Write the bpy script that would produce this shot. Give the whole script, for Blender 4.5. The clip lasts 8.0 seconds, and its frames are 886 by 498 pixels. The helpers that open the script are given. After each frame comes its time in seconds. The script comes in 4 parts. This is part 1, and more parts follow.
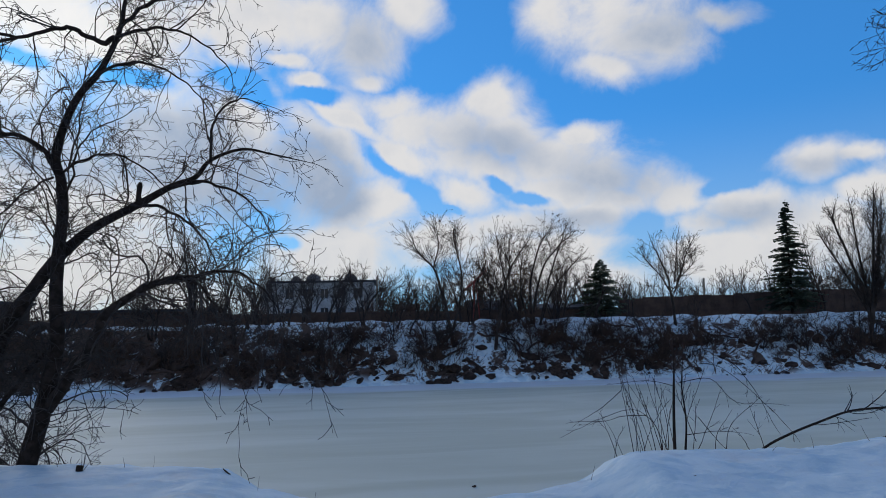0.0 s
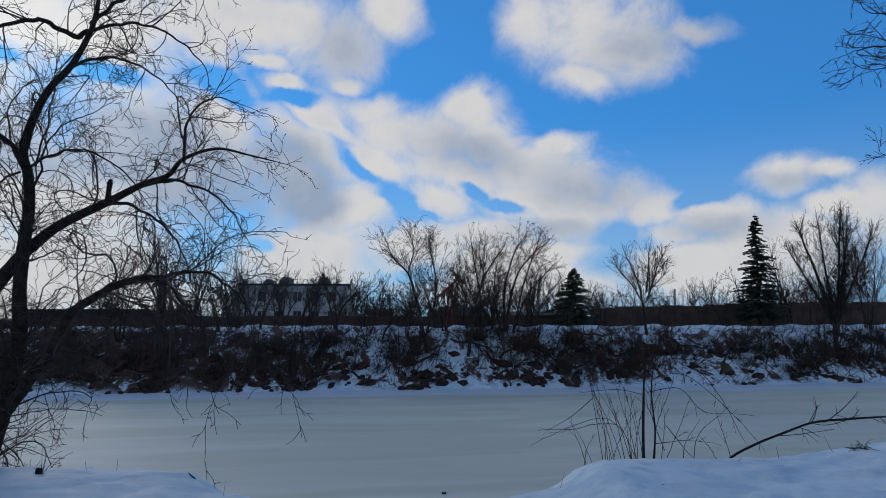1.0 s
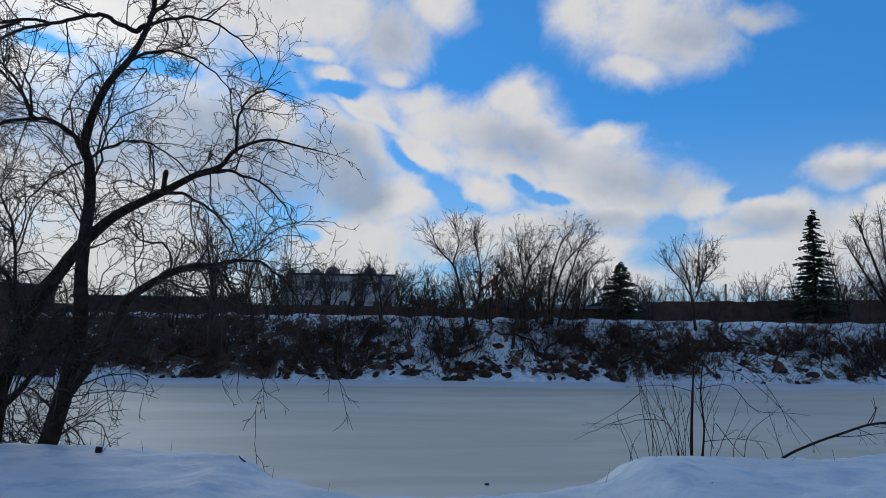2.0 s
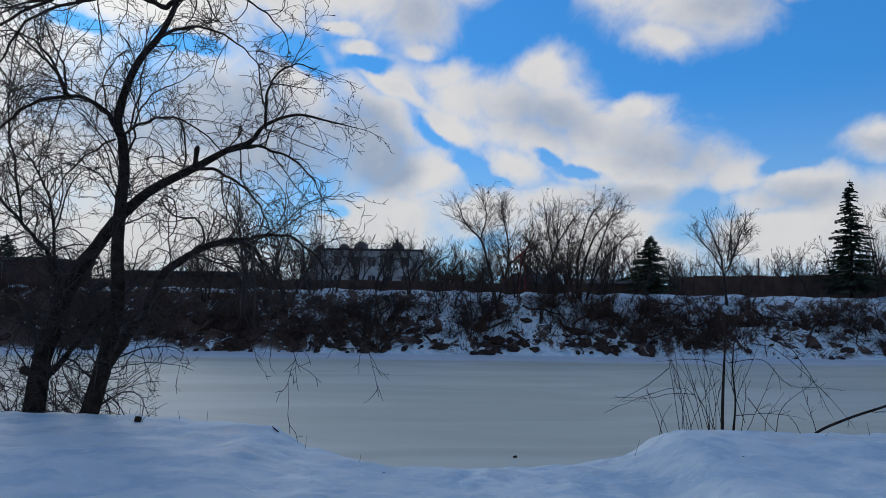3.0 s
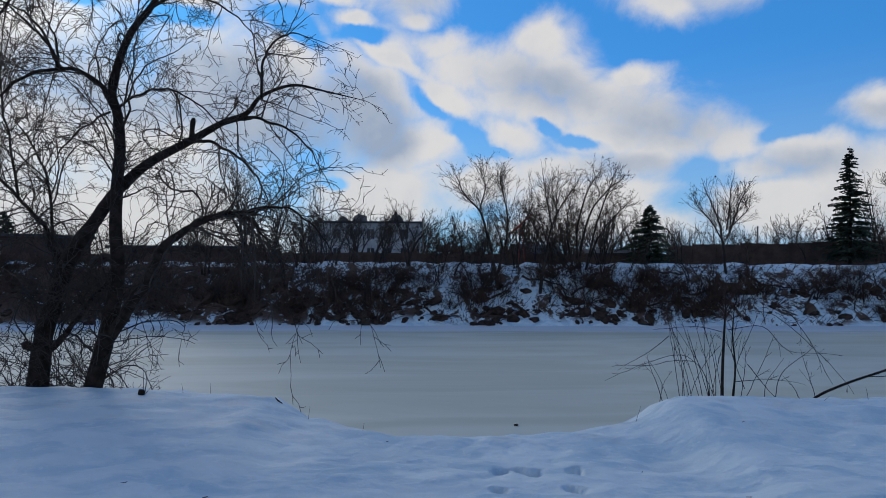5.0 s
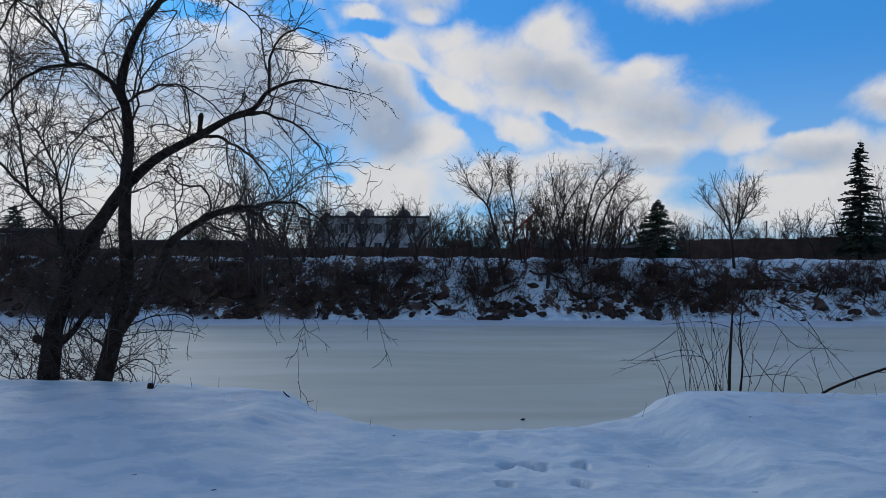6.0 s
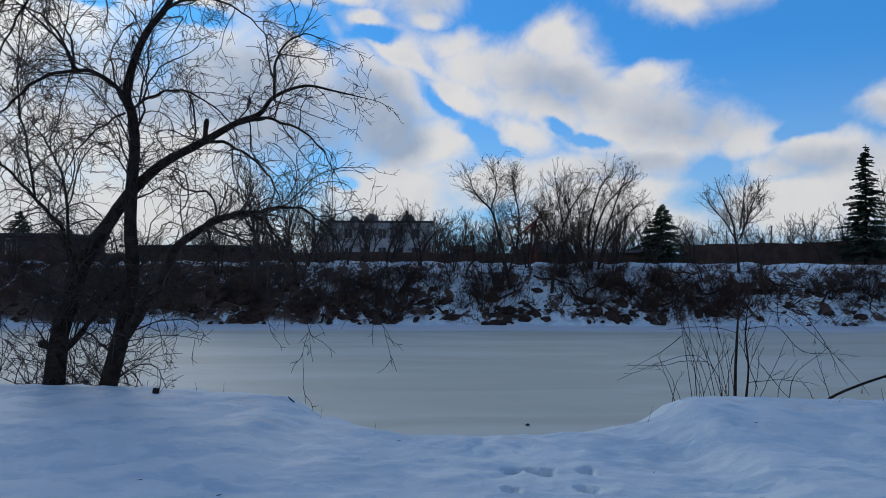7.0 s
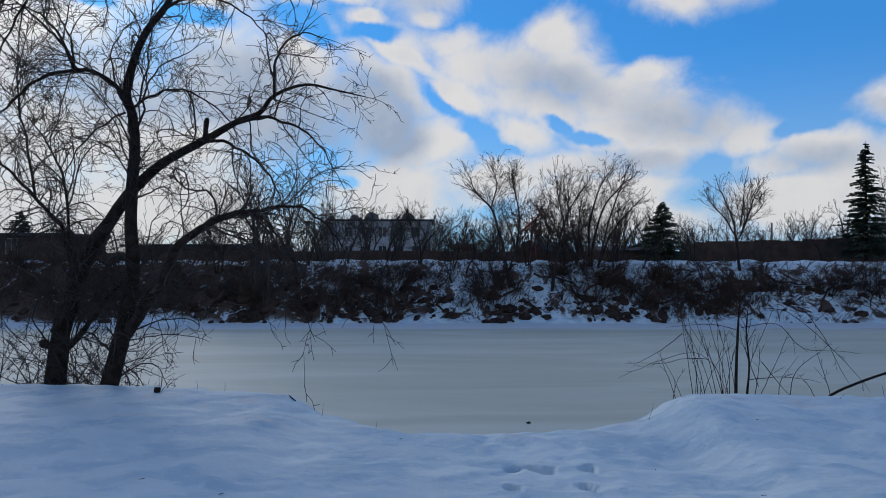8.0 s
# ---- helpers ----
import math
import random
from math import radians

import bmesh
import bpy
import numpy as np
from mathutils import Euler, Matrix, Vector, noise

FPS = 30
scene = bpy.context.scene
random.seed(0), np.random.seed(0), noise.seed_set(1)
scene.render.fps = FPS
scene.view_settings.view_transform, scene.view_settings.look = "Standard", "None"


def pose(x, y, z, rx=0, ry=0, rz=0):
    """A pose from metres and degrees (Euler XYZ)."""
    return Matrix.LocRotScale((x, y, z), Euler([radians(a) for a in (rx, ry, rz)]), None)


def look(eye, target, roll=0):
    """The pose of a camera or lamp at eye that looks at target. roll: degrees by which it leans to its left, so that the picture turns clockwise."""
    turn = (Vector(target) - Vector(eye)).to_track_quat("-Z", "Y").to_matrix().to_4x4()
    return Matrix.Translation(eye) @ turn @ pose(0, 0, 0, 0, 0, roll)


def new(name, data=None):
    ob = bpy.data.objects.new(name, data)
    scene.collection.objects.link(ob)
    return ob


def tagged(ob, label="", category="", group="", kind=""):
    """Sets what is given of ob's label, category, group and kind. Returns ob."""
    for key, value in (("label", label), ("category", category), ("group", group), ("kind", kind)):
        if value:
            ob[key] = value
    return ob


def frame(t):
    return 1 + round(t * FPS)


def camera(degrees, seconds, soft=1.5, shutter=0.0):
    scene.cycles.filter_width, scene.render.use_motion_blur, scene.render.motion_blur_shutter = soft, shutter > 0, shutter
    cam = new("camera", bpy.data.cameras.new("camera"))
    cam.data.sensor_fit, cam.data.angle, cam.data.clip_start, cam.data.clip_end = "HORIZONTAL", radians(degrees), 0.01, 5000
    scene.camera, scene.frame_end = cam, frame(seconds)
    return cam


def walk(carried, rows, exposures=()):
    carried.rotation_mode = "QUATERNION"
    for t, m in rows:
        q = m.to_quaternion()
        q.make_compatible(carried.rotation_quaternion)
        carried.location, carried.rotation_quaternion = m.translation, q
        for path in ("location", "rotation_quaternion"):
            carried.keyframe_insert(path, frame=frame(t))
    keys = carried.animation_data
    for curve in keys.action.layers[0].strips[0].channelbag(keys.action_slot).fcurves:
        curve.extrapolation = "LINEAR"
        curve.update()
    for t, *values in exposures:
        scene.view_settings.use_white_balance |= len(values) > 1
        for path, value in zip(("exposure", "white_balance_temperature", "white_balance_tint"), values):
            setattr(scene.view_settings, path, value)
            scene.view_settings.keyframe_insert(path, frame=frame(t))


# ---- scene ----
cam = camera(66.7, 8.0, soft=0.9)
EYE = 1.6
PATH = [  # seconds, yaw, pitch, roll, x, y, z over the eye's height
    (0.0, -4.769, 5.726, 1.160, 0.043, -0.030, 0.029),
    (0.5, -6.070, 5.901, 0.584, 0.046, -0.017, 0.029),
    (1.0, -7.012, 6.194, 0.113, 0.050, -0.011, 0.026),
    (1.5, -5.744, 6.185, -0.539, 0.040, -0.013, 0.030),
    (1.7, -4.676, 5.978, -0.715, 0.037, -0.012, 0.027),
    (2.8, -1.143, 3.745, -0.912, 0.019, -0.011, 0.010),
    (3.0, -0.925, 3.299, -0.841, 0.017, -0.011, 0.008),
    (3.5, -0.925, 2.118, -0.670, 0.009, -0.001, 0.002),
    (4.0, -1.360, 1.974, -0.588, 0.002, 0.015, -0.001),
    (4.5, -1.193, 1.410, -0.343, 0.001, 0.022, -0.008),
    (4.7, -1.114, 1.200, -0.235, 0.002, 0.021, -0.008),
    (5.8, -0.521, 0.400, -0.224, 0.009, 0.007, -0.004),
    (6.0, -0.366, 0.431, -0.213, 0.010, 0.004, -0.004),
    (6.5, -0.175, 0.792, -0.256, 0.009, -0.002, -0.004),
    (7.0, -0.023, 0.843, -0.192, 0.001, 0.001, -0.003),
    (7.5, -0.136, 0.777, -0.029, 0.001, 0.004, -0.002),
    (8.0, 0.000, 0.700, 0.000, -0.003, -0.001, -0.002)]
walk(cam, [(t, pose(x, y, EYE + z, 90 + pitch, roll, yaw)) for t, yaw, pitch, roll, x, y, z in PATH],
     exposures=[(0.0, 0.0), (0.5, -0.1), (1.0, -0.17), (1.7, -0.12), (3.0, -0.08), (8.0, -0.05)])

# ---- light: a low winter sun behind broken cloud ----
SUN_AZ, SUN_EL = -28.0, 19.0
SKY_STRENGTH = 0.1
sun = new("sun", bpy.data.lights.new("sun", "SUN"))
sun.data.energy, sun.data.angle, sun.data.color = 0.8, radians(15), (1.0, 0.95, 0.87)
sun_dir = Vector((math.sin(radians(SUN_AZ)) * math.cos(radians(SUN_EL)), math.cos(radians(SUN_AZ)) * math.cos(radians(SUN_EL)), math.sin(radians(SUN_EL))))
sun.matrix_world = look(sun_dir * 300, (0, 0, 0))

# clouds: azimuth and height over the horizon, half width, half height, tilt, all in degrees
CLOUDS_WEST = [(-23.8, 21.8, 11.1, 4.0, 0), (-26.7, 10.0, 13.1, 7.1, 0), (-16.2, 13.4, 10.1, 5.9, -12), (-5.8, 12.0, 5.4, 4.0, -35), (-12.3, 16.1, 4.1, 2.1, -20), (-13.3, 22.7, 3.8, 3.4, 0),
    (-33.9, 16.1, 9.0, 8.5, 0)]
CLOUDS_UPPER = [(22.0, 22.2, 5.9, 2.5, -5), (-10.1, 24.3, 4.4, 3.3, 0), (-8.6, 21.0, 2.3, 0.7, 0),
    (-5.8, 24.1, 4.9, 2.9, 0), (-1.4, 22.8, 3.6, 3.4, 0), (2.1, 25.4, 2.6, 2.2, 0), (-1.2, 19.9, 1.9, 1.1, 0), (-7.0, 19.6, 1.9, 0.7, 5), (14.5, 24.7, 2.8, 2.1, -40),
    (19.8, 23.6, 5.5, 3.6, 0), (18.6, 20.1, 2.9, 1.6, -10), (24.2, 21.5, 2.8, 2.2, 0), (28.2, 22.5, 3.0, 1.2, -5)]
CLOUDS_MAIN = [(13.8, 12.6, 3.5, 2.4, 0), (-3.9, 14.0, 5.0, 1.6, -36), (24.2, 9.1, 2.7, 1.8, -10), (13.3, 5.1, 6.6, 2.1, 0), (0.9, 13.5, 3.8, 1.9, -20),
    (0.5, 17.6, 3.9, 1.3, 5), (3.9, 15.7, 9.1, 2.5, -12), (9.9, 17.8, 2.9, 2.1, 0), (10.8, 15.3, 3.4, 2.9, 0), (-2.9, 16.2, 5.5, 1.0, -28), (7.3, 12.9, 6.7, 2.2, -20),
    (17.1, 14.5, 2.3, 1.0, 0), (18.5, 11.4, 5.1, 2.6, -10), (22.3, 10.4, 2.5, 2.2, -10), (15.4, 10.0, 5.2, 1.9, 0), (18.1, 8.4, 4.4, 1.6, 10)]
CLOUDS_LOW = [(20.0, 9.5, 4.1, 1.4, -15), (25.4, 7.0, 3.1, 1.2, 0),
    (-1.5, 9.4, 5.5, 2.4, 18), (-3.9, 6.4, 5.7, 2.1, 5), (3.7, 7.0, 7.0, 1.8, 0), (7.0, 10.3, 2.9, 1.5, -30), (10.5, 7.5, 5.7, 1.4, 0), (34.3, 11.1, 2.6, 1.4, 5),
    (36.9, 11.2, 1.8, 0.7, -5), (37.7, 8.8, 2.3, 1.0, 10), (29.8, 7.9, 3.4, 1.4, 0), (32.4, 6.1, 5.0, 2.4, 0), (27.6, 4.7, 3.9, 1.8, 0), (35.6, 6.9, 2.4, 1.3, 0),
    (40.4, 8.4, 2.6, 2.4, 0)]
GAPS = [(0.4, 12.5, 2.6, 0.7, -38), (3.2, 10.4, 2.9, 1.1, -32), (5.0, 9.3, 1.7, 0.4, -10), (9.9, 10.8, 1.9, 0.6, -30), (12.6, 9.6, 2.3, 0.6, -10), (-20.1, 18.8, 3.2, 1.0, -10),
    (-12.1, 19.0, 3.4, 1.1, -32), (-28.1, 19.0, 2.3, 0.7, 0), (-5.8, 18.4, 2.6, 0.8, 0), (-8.0, 6.3, 1.4, 0.6, 0), (-10.0, 8.0, 1.4, 1.2, 0)]
THIN = [(23.7, 7.1, 4.9, 1.9, 0), (19.8, 5.0, 4.1, 1.6, 0), (5.6, 4.1, 5.3, 1.2, 0), (27.8, 9.5, 3.9, 0.8, 10)]
SHADES = [(9.3, 14.1, 5.3, 2.0, -15), (19.6, 11.1, 5.1, 2.0, -8), (16.7, 7.7, 4.2, 0.9, 0), (24.3, 21.9, 4.2, 2.3, 0), (28.6, 22.5, 3.0, 1.3, 0), (-1.4, 22.8, 3.1, 2.2, 0),
    (34.6, 10.7, 2.4, 0.8, 0), (29.7, 7.2, 3.4, 1.1, 0)]
SHADES_WEST = [(-13.1, 10.9, 7.2, 4.1, -20), (-21.6, 13.6, 12.6, 3.7, 0), (-5.8, 11.8, 5.4, 3.8, -35)]


class Nodes:
    """Short hand for a node tree."""
    def __init__(self, tree):
        self.tree = tree
        tree.nodes.clear()

    def put(self, socket, value):
        if isinstance(value, bpy.types.NodeSocket):
            self.tree.links.new(value, socket)
        elif value is not None:
            if isinstance(value, tuple) and len(value) == 3 and socket.type == "RGBA":
                value = (*value, 1)
            socket.default_value = value

    def node(self, kind, out=0, **inputs):
        n = self.tree.nodes.new(kind)
        for k, v in inputs.items():
            self.put(n.inputs[int(k[1:])] if k[0] == "i" and k[1:].isdigit() else n.inputs[k.replace("_", " ")], v)
        return n.outputs[out]

    def math(self, op, a, b=None, c=None, clamp=False):
        n = self.tree.nodes.new("ShaderNodeMath")
        n.operation, n.use_clamp = op, clamp
        for s, v in zip(n.inputs, (a, b, c)):
            self.put(s, v)
        return n.outputs[0]

    def vec(self, op, a, b=None, out=0):
        n = self.tree.nodes.new("ShaderNodeVectorMath")
        n.operation = op
        for s, v in zip(n.inputs, (a, b)):
            self.put(s, v)
        return n.outputs[out]

    def noise(self, vector, scale, detail=4.0, rough=0.55, out=0, distortion=0.0):
        return self.node("ShaderNodeTexNoise", out, Vector=vector, Scale=scale, Detail=detail, Roughness=rough, Distortion=distortion)

    def step(self, x, lo, hi, a=0.0, b=1.0):
        n = self.tree.nodes.new("ShaderNodeMapRange")
        n.interpolation_type = "SMOOTHSTEP"
        for s, v in zip(n.inputs, (x, lo, hi, a, b)):
            self.put(s, v)
        return n.outputs[0]

    def mix(self, fac, a, b, blend="MIX"):
        n = self.tree.nodes.new("ShaderNodeMix")
        n.data_type, n.blend_type = "RGBA", blend
        self.put(n.inputs[0], fac), self.put(n.inputs[6], a), self.put(n.inputs[7], b)
        return n.outputs[2]

    def split(self, v):
        n = self.tree.nodes.new("ShaderNodeSeparateXYZ")
        self.put(n.inputs[0], v)
        return n.outputs


def make_world():
    world = bpy.data.worlds.new("world")
    world.use_nodes = True
    scene.world = world
    N = Nodes(world.node_tree)
    way = N.vec("NORMALIZE", N.node("ShaderNodeTexCoord", 0))
    sky = N.tree.nodes.new("ShaderNodeTexSky")
    sky.sky_type, sky.sun_disc = "NISHITA", False
    sky.sun_elevation, sky.sun_rotation = radians(SUN_EL), radians(SUN_AZ)
    sky.air_density, sky.dust_density, sky.ozone_density = 1.0, 0.3, 2.5
    blue = N.mix(1.0, sky.outputs[0], (0.25, 0.81, 1.36), "MULTIPLY")
    x, y, z = N.split(way)
    blue = N.mix(N.step(z, 0.75, 0.4, 0.0, 0.5), blue, (0.6, 3.1, 8.0))
    blue = N.mix(N.step(z, 0.30, 0.04, 0.0, 0.45), blue, (4.2, 5.7, 7.4))
    az = N.math("MULTIPLY", N.math("ARCTAN2", x, y), 57.2958)
    el = N.math("MULTIPLY", N.math("ARCSINE", z), 57.2958)
    # ragged edges: the field of clouds is warped by two sizes of noise
    w1 = N.split(N.noise(way, 7.0, 5.0, 0.6, 1))
    w2 = N.split(N.noise(way, 20.0, 4.0, 0.5, 1))
    waz = N.math("ADD", az, N.math("ADD", N.math("MULTIPLY_ADD", w1[0], 2.4, -1.2), N.math("MULTIPLY_ADD", w2[0], 1.6, -0.8)))
    wel = N.math("ADD", el, N.math("ADD", N.math("MULTIPLY_ADD", w1[1], 1.8, -0.9), N.math("MULTIPLY_ADD", w2[1], 1.6, -0.8)))

    def blob(a, e, ra, rb, tilt):
        du, dv = N.math("SUBTRACT", waz, a), N.math("SUBTRACT", wel, e)
        c, s = math.cos(radians(tilt)), math.sin(radians(tilt))
        u = N.math("MULTIPLY_ADD", du, c / ra, N.math("MULTIPLY", dv, s / ra))
        v = N.math("MULTIPLY_ADD", du, -s / rb, N.math("MULTIPLY", dv, c / rb))
        return N.math("SUBTRACT", 1.0, N.math("SQRT", N.math("MULTIPLY_ADD", u, u, N.math("MULTIPLY", v, v))))

    def union(blobs, soft=0.25):
        total = None
        for b in blobs:
            g = blob(*b)
            total = g if total is None else N.math("SMOOTH_MAX", total, g, soft)
        return total

    field = union(CLOUDS_WEST + CLOUDS_UPPER + CLOUDS_MAIN + CLOUDS_LOW, 0.15)
    # broken cloud over the rest of the sky
    away = N.math("MAXIMUM", N.step(el, 27.0, 36.0), N.step(N.math("ABSOLUTE", N.math("SUBTRACT", az, 4.0)), 44.0, 56.0))
    other = N.math("MULTIPLY_ADD", N.noise(way, 3.0, 6.0, 0.55), 5.0, -2.76)
    field = N.math("ADD", N.math("MULTIPLY", field, N.math("SUBTRACT", 1.0, away)), N.math("MULTIPLY", other, away))
    field = N.math("ADD", field, N.step(el, 7.5, 1.5, 0.0, 0.9))
    fine = N.noise(way, 10.0, 9.0, 0.61, 0, 0.4)
    field = N.math("ADD", N.math("MULTIPLY", N.math("MINIMUM", N.math("MAXIMUM", field, -1.0), 0.8), 1.15), N.math("MULTIPLY_ADD", fine, 2.3, -1.08))
    gap = N.step(union(GAPS), -0.3, 1.1)
    field = N.math("SUBTRACT", field, N.math("MULTIPLY", N.math("MULTIPLY", gap, N.math("MULTIPLY_ADD", w2[2], 2.0, 0.2)), 1.5))
    thin = N.step(union(THIN), -0.1, 0.9)
    field = N.math("SUBTRACT", field, N.math("MULTIPLY", N.math("MULTIPLY", thin, N.math("MULTIPLY_ADD", w2[2], 2.0, 0.0)), 0.68))
    cover = N.math("MULTIPLY", N.step(field, -0.5, 0.85), 0.95)
    thick = N.step(field, 0.3, 1.25)
    # grey bodies, bright thin edges, a glow round the hidden sun
    shade = N.math("MULTIPLY", N.step(union(SHADES), -0.7, 0.9), 0.68)
    shade = N.math("MAXIMUM", shade, N.math("MULTIPLY", N.step(union(SHADES_WEST), -0.2, 0.45), 0.9))
    billow = N.noise(way, 11.0, 6.0, 0.6)
    grey = N.math("MULTIPLY_ADD", N.math("MULTIPLY_ADD", billow, 0.8, 0.6), shade, N.math("MULTIPLY", N.math("MULTIPLY", N.step(billow, 0.4, 0.68), thick), 0.22), clamp=True)
    grey = N.math("ADD", grey, N.step(el, 13.0, 3.0, 0.0, 0.12), clamp=True)
    glow = N.math("POWER", N.math("MAXIMUM", N.vec("DOT_PRODUCT", way, tuple(sun_dir), 1), 0.0), 90.0)
    body = N.mix(grey, (7.7, 7.5, 7.3), (3.4, 4.1, 5.3))
    body = N.mix(1.0, body, N.node("ShaderNodeCombineXYZ", 0, X=N.math("MULTIPLY", glow, 2.5), Y=N.math("MULTIPLY", glow, 2.45), Z=N.math("MULTIPLY", glow, 2.25)), "ADD")
    colour = N.mix(cover, blue, body)
    back = N.node("ShaderNodeBackground", 0, Color=colour, Strength=SKY_STRENGTH)
    N.put(N.tree.nodes.new("ShaderNodeOutputWorld").inputs[0], back)


make_world()


# ---- materials ----
def material(name, paint, rough=0.8, bump=0.0, bump_scale=20.0, specular=0.3):
    """paint(N, place) gives the base colour; bump is a height in metres."""
    m = bpy.data.materials.new(name)
    m.use_nodes = True
    N = Nodes(m.node_tree)
    place = N.node("ShaderNodeTexCoord", 3)
    colour = paint(N, place)
    normal = None
    if bump:
        h = N.noise(place, bump_scale, 6.0, 0.6)
        normal = N.node("ShaderNodeBump", 0, Strength=1.0, Distance=bump, Height=h)
    shader = N.tree.nodes.new("ShaderNodeBsdfPrincipled")
    N.put(shader.inputs["Base Color"], colour)
    N.put(shader.inputs["Roughness"], rough)
    N.put(shader.inputs["Specular IOR Level"], specular)
    if normal:
        N.put(shader.inputs["Normal"], normal)
    N.put(N.tree.nodes.new("ShaderNodeOutputMaterial").inputs[0], shader.outputs[0])
    return m


def blotchy(a, b, scale, fine=6.0, contrast=(0.35, 0.65)):
    """Two colours by noise at two sizes, a little different on each object."""
    def paint(N, place):
        rnd = N.node("ShaderNodeObjectInfo", 5)
        n1 = N.step(N.noise(place, scale, 4.0), *contrast)
        n2 = N.noise(place, scale * fine, 4.0)
        c = N.mix(n1, a, b)
        k = N.math("ADD", N.math("MULTIPLY_ADD", n2, 0.5, 0.65), N.math("MULTIPLY", rnd, 0.2))
        return N.mix(1.0, c, N.node("ShaderNodeCombineXYZ", 0, X=k, Y=k, Z=k), "MULTIPLY")
    return paint


def snow_paint(N, place):
    big = N.step(N.noise(place, 0.8, 4.0), 0.3, 0.7)
    fine = N.noise(place, 35.0, 3.0)
    white = N.mix(big, (0.6, 0.71, 0.755), (0.69, 0.79, 0.82))
    # soft hollows' blue shade, painted by noise, lying across the way to the water
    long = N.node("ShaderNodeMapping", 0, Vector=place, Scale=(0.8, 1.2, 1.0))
    hollow_shade = N.step(N.noise(long, 1.9, 5.0, 0.58, 0, 0.3), 0.45, 0.62)
    white = N.mix(N.math("MULTIPLY", hollow_shade, 0.9), white, (0.46, 0.615, 0.705))
    white = N.mix(N.step(N.noise(place, 9.0, 4.0, 0.6), 0.56, 0.72, 0.0, 0.35), white, (0.86, 0.89, 0.89))
    white = N.mix(N.step(fine, 0.62, 0.8, 0.0, 0.12), white, (0.62, 0.63, 0.64))
    x, y, z = N.split(place)
    # dirt and leaf litter show through on the far bank
    slant = N.node("ShaderNodeMapping", 0, Vector=place, Rotation=(0.0, 0.0, 0.7), Scale=(1.1, 0.6, 0.8))
    litter = N.math("ADD", N.math("MULTIPLY", N.noise(slant, 0.5, 7.0, 0.66, 0, 1.4), 0.7), N.math("MULTIPLY", N.noise(place, 3.0, 6.0, 0.7), 0.3))
    west = N.step(x, 0.0, -16.0, -0.02, 0.07)
    bank = N.math("MULTIPLY", N.step(y, 51.0, 51.8), N.step(y, 59.6, 58.0))
    litter = N.math("MULTIPLY", N.step(N.math("ADD", litter, west), 0.47, 0.52), bank)
    earth = N.mix(N.noise(place, 6.0, 4.0), (0.06, 0.038, 0.029), (0.13, 0.087, 0.066))
    # a faint brown stain of old leaves by the trodden edge
    old = N.math("MULTIPLY", N.step(N.noise(place, 1.6, 4.0), 0.52, 0.7, 0.0, 0.22), N.math("MULTIPLY", N.step(y, 6.4, 7.2), N.step(y, 8.6, 8.0)))
    white = N.mix(old, white, (0.55, 0.47, 0.42))
    return N.mix(litter, white, earth)


def ice_paint(N, place):
    flat = N.node("ShaderNodeMapping", 0, Vector=place, Scale=(0.16, 0.75, 1.0))
    bands = N.noise(flat, 0.5, 5.0, 0.55, 0, 1.0)
    fine = N.noise(flat, 3.0, 5.0, 0.6)
    c = N.mix(N.step(bands, 0.3, 0.7), (0.54, 0.55, 0.44), (0.64, 0.65, 0.55))
    c = N.mix(N.step(fine, 0.5, 0.75, 0.0, 0.12), c, (0.72, 0.75, 0.70))
    x, y, z = N.split(place)
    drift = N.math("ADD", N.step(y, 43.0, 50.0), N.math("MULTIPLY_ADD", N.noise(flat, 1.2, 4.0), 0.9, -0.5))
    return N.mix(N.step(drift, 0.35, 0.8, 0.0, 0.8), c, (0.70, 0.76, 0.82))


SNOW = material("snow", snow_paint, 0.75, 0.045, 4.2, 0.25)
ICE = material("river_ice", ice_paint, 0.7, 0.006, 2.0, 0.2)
BARK = material("bark", blotchy((0.022, 0.015, 0.011), (0.046, 0.032, 0.025), 9.0), 0.95, 0.012, 28.0, 0.15)
TWIG = material("twig_bark", blotchy((0.04, 0.032, 0.028), (0.07, 0.055, 0.047), 6.0), 0.9, 0, 1, 0.15)
FAR_TWIG = material("far_bark", blotchy((0.055, 0.035, 0.027), (0.11, 0.07, 0.053), 1.2), 0.95, 0, 1, 0.15)
TREE_BARK = material("tree_bark", blotchy((0.03, 0.023, 0.02), (0.062, 0.047, 0.04), 1.2), 0.95, 0, 1, 0.15)
RED_TWIG = material("red_brown_bark", blotchy((0.035, 0.02, 0.017), (0.06, 0.035, 0.028), 2.0), 0.9, 0, 1, 0.2)
LEAF = material("dry_leaf", blotchy((0.06, 0.036, 0.022), (0.09, 0.052, 0.03), 2.0), 0.9)
NEEDLE = material("needles", blotchy((0.03, 0.042, 0.028), (0.065, 0.082, 0.05), 1.5), 0.85)
ROCK = material("rock", blotchy((0.028, 0.018, 0.014), (0.07, 0.047, 0.037), 1.5), 0.95, 0.04, 5.0, 0.2)
BRICK = material("dark_brick", blotchy((0.06, 0.035, 0.028), (0.09, 0.055, 0.042), 0.7), 0.9, 0.01, 8.0)
STUCCO = material("pale_stucco", blotchy((0.26, 0.25, 0.24), (0.36, 0.35, 0.335), 0.5), 0.9, 0.004, 12.0)
ROOF = material("dark_roof", blotchy((0.035, 0.033, 0.035), (0.06, 0.056, 0.056), 0.8), 0.9, 0.01, 6.0)
DOME = material("dome_lead", blotchy((0.1, 0.09, 0.085), (0.15, 0.135, 0.125), 1.0), 0.7)
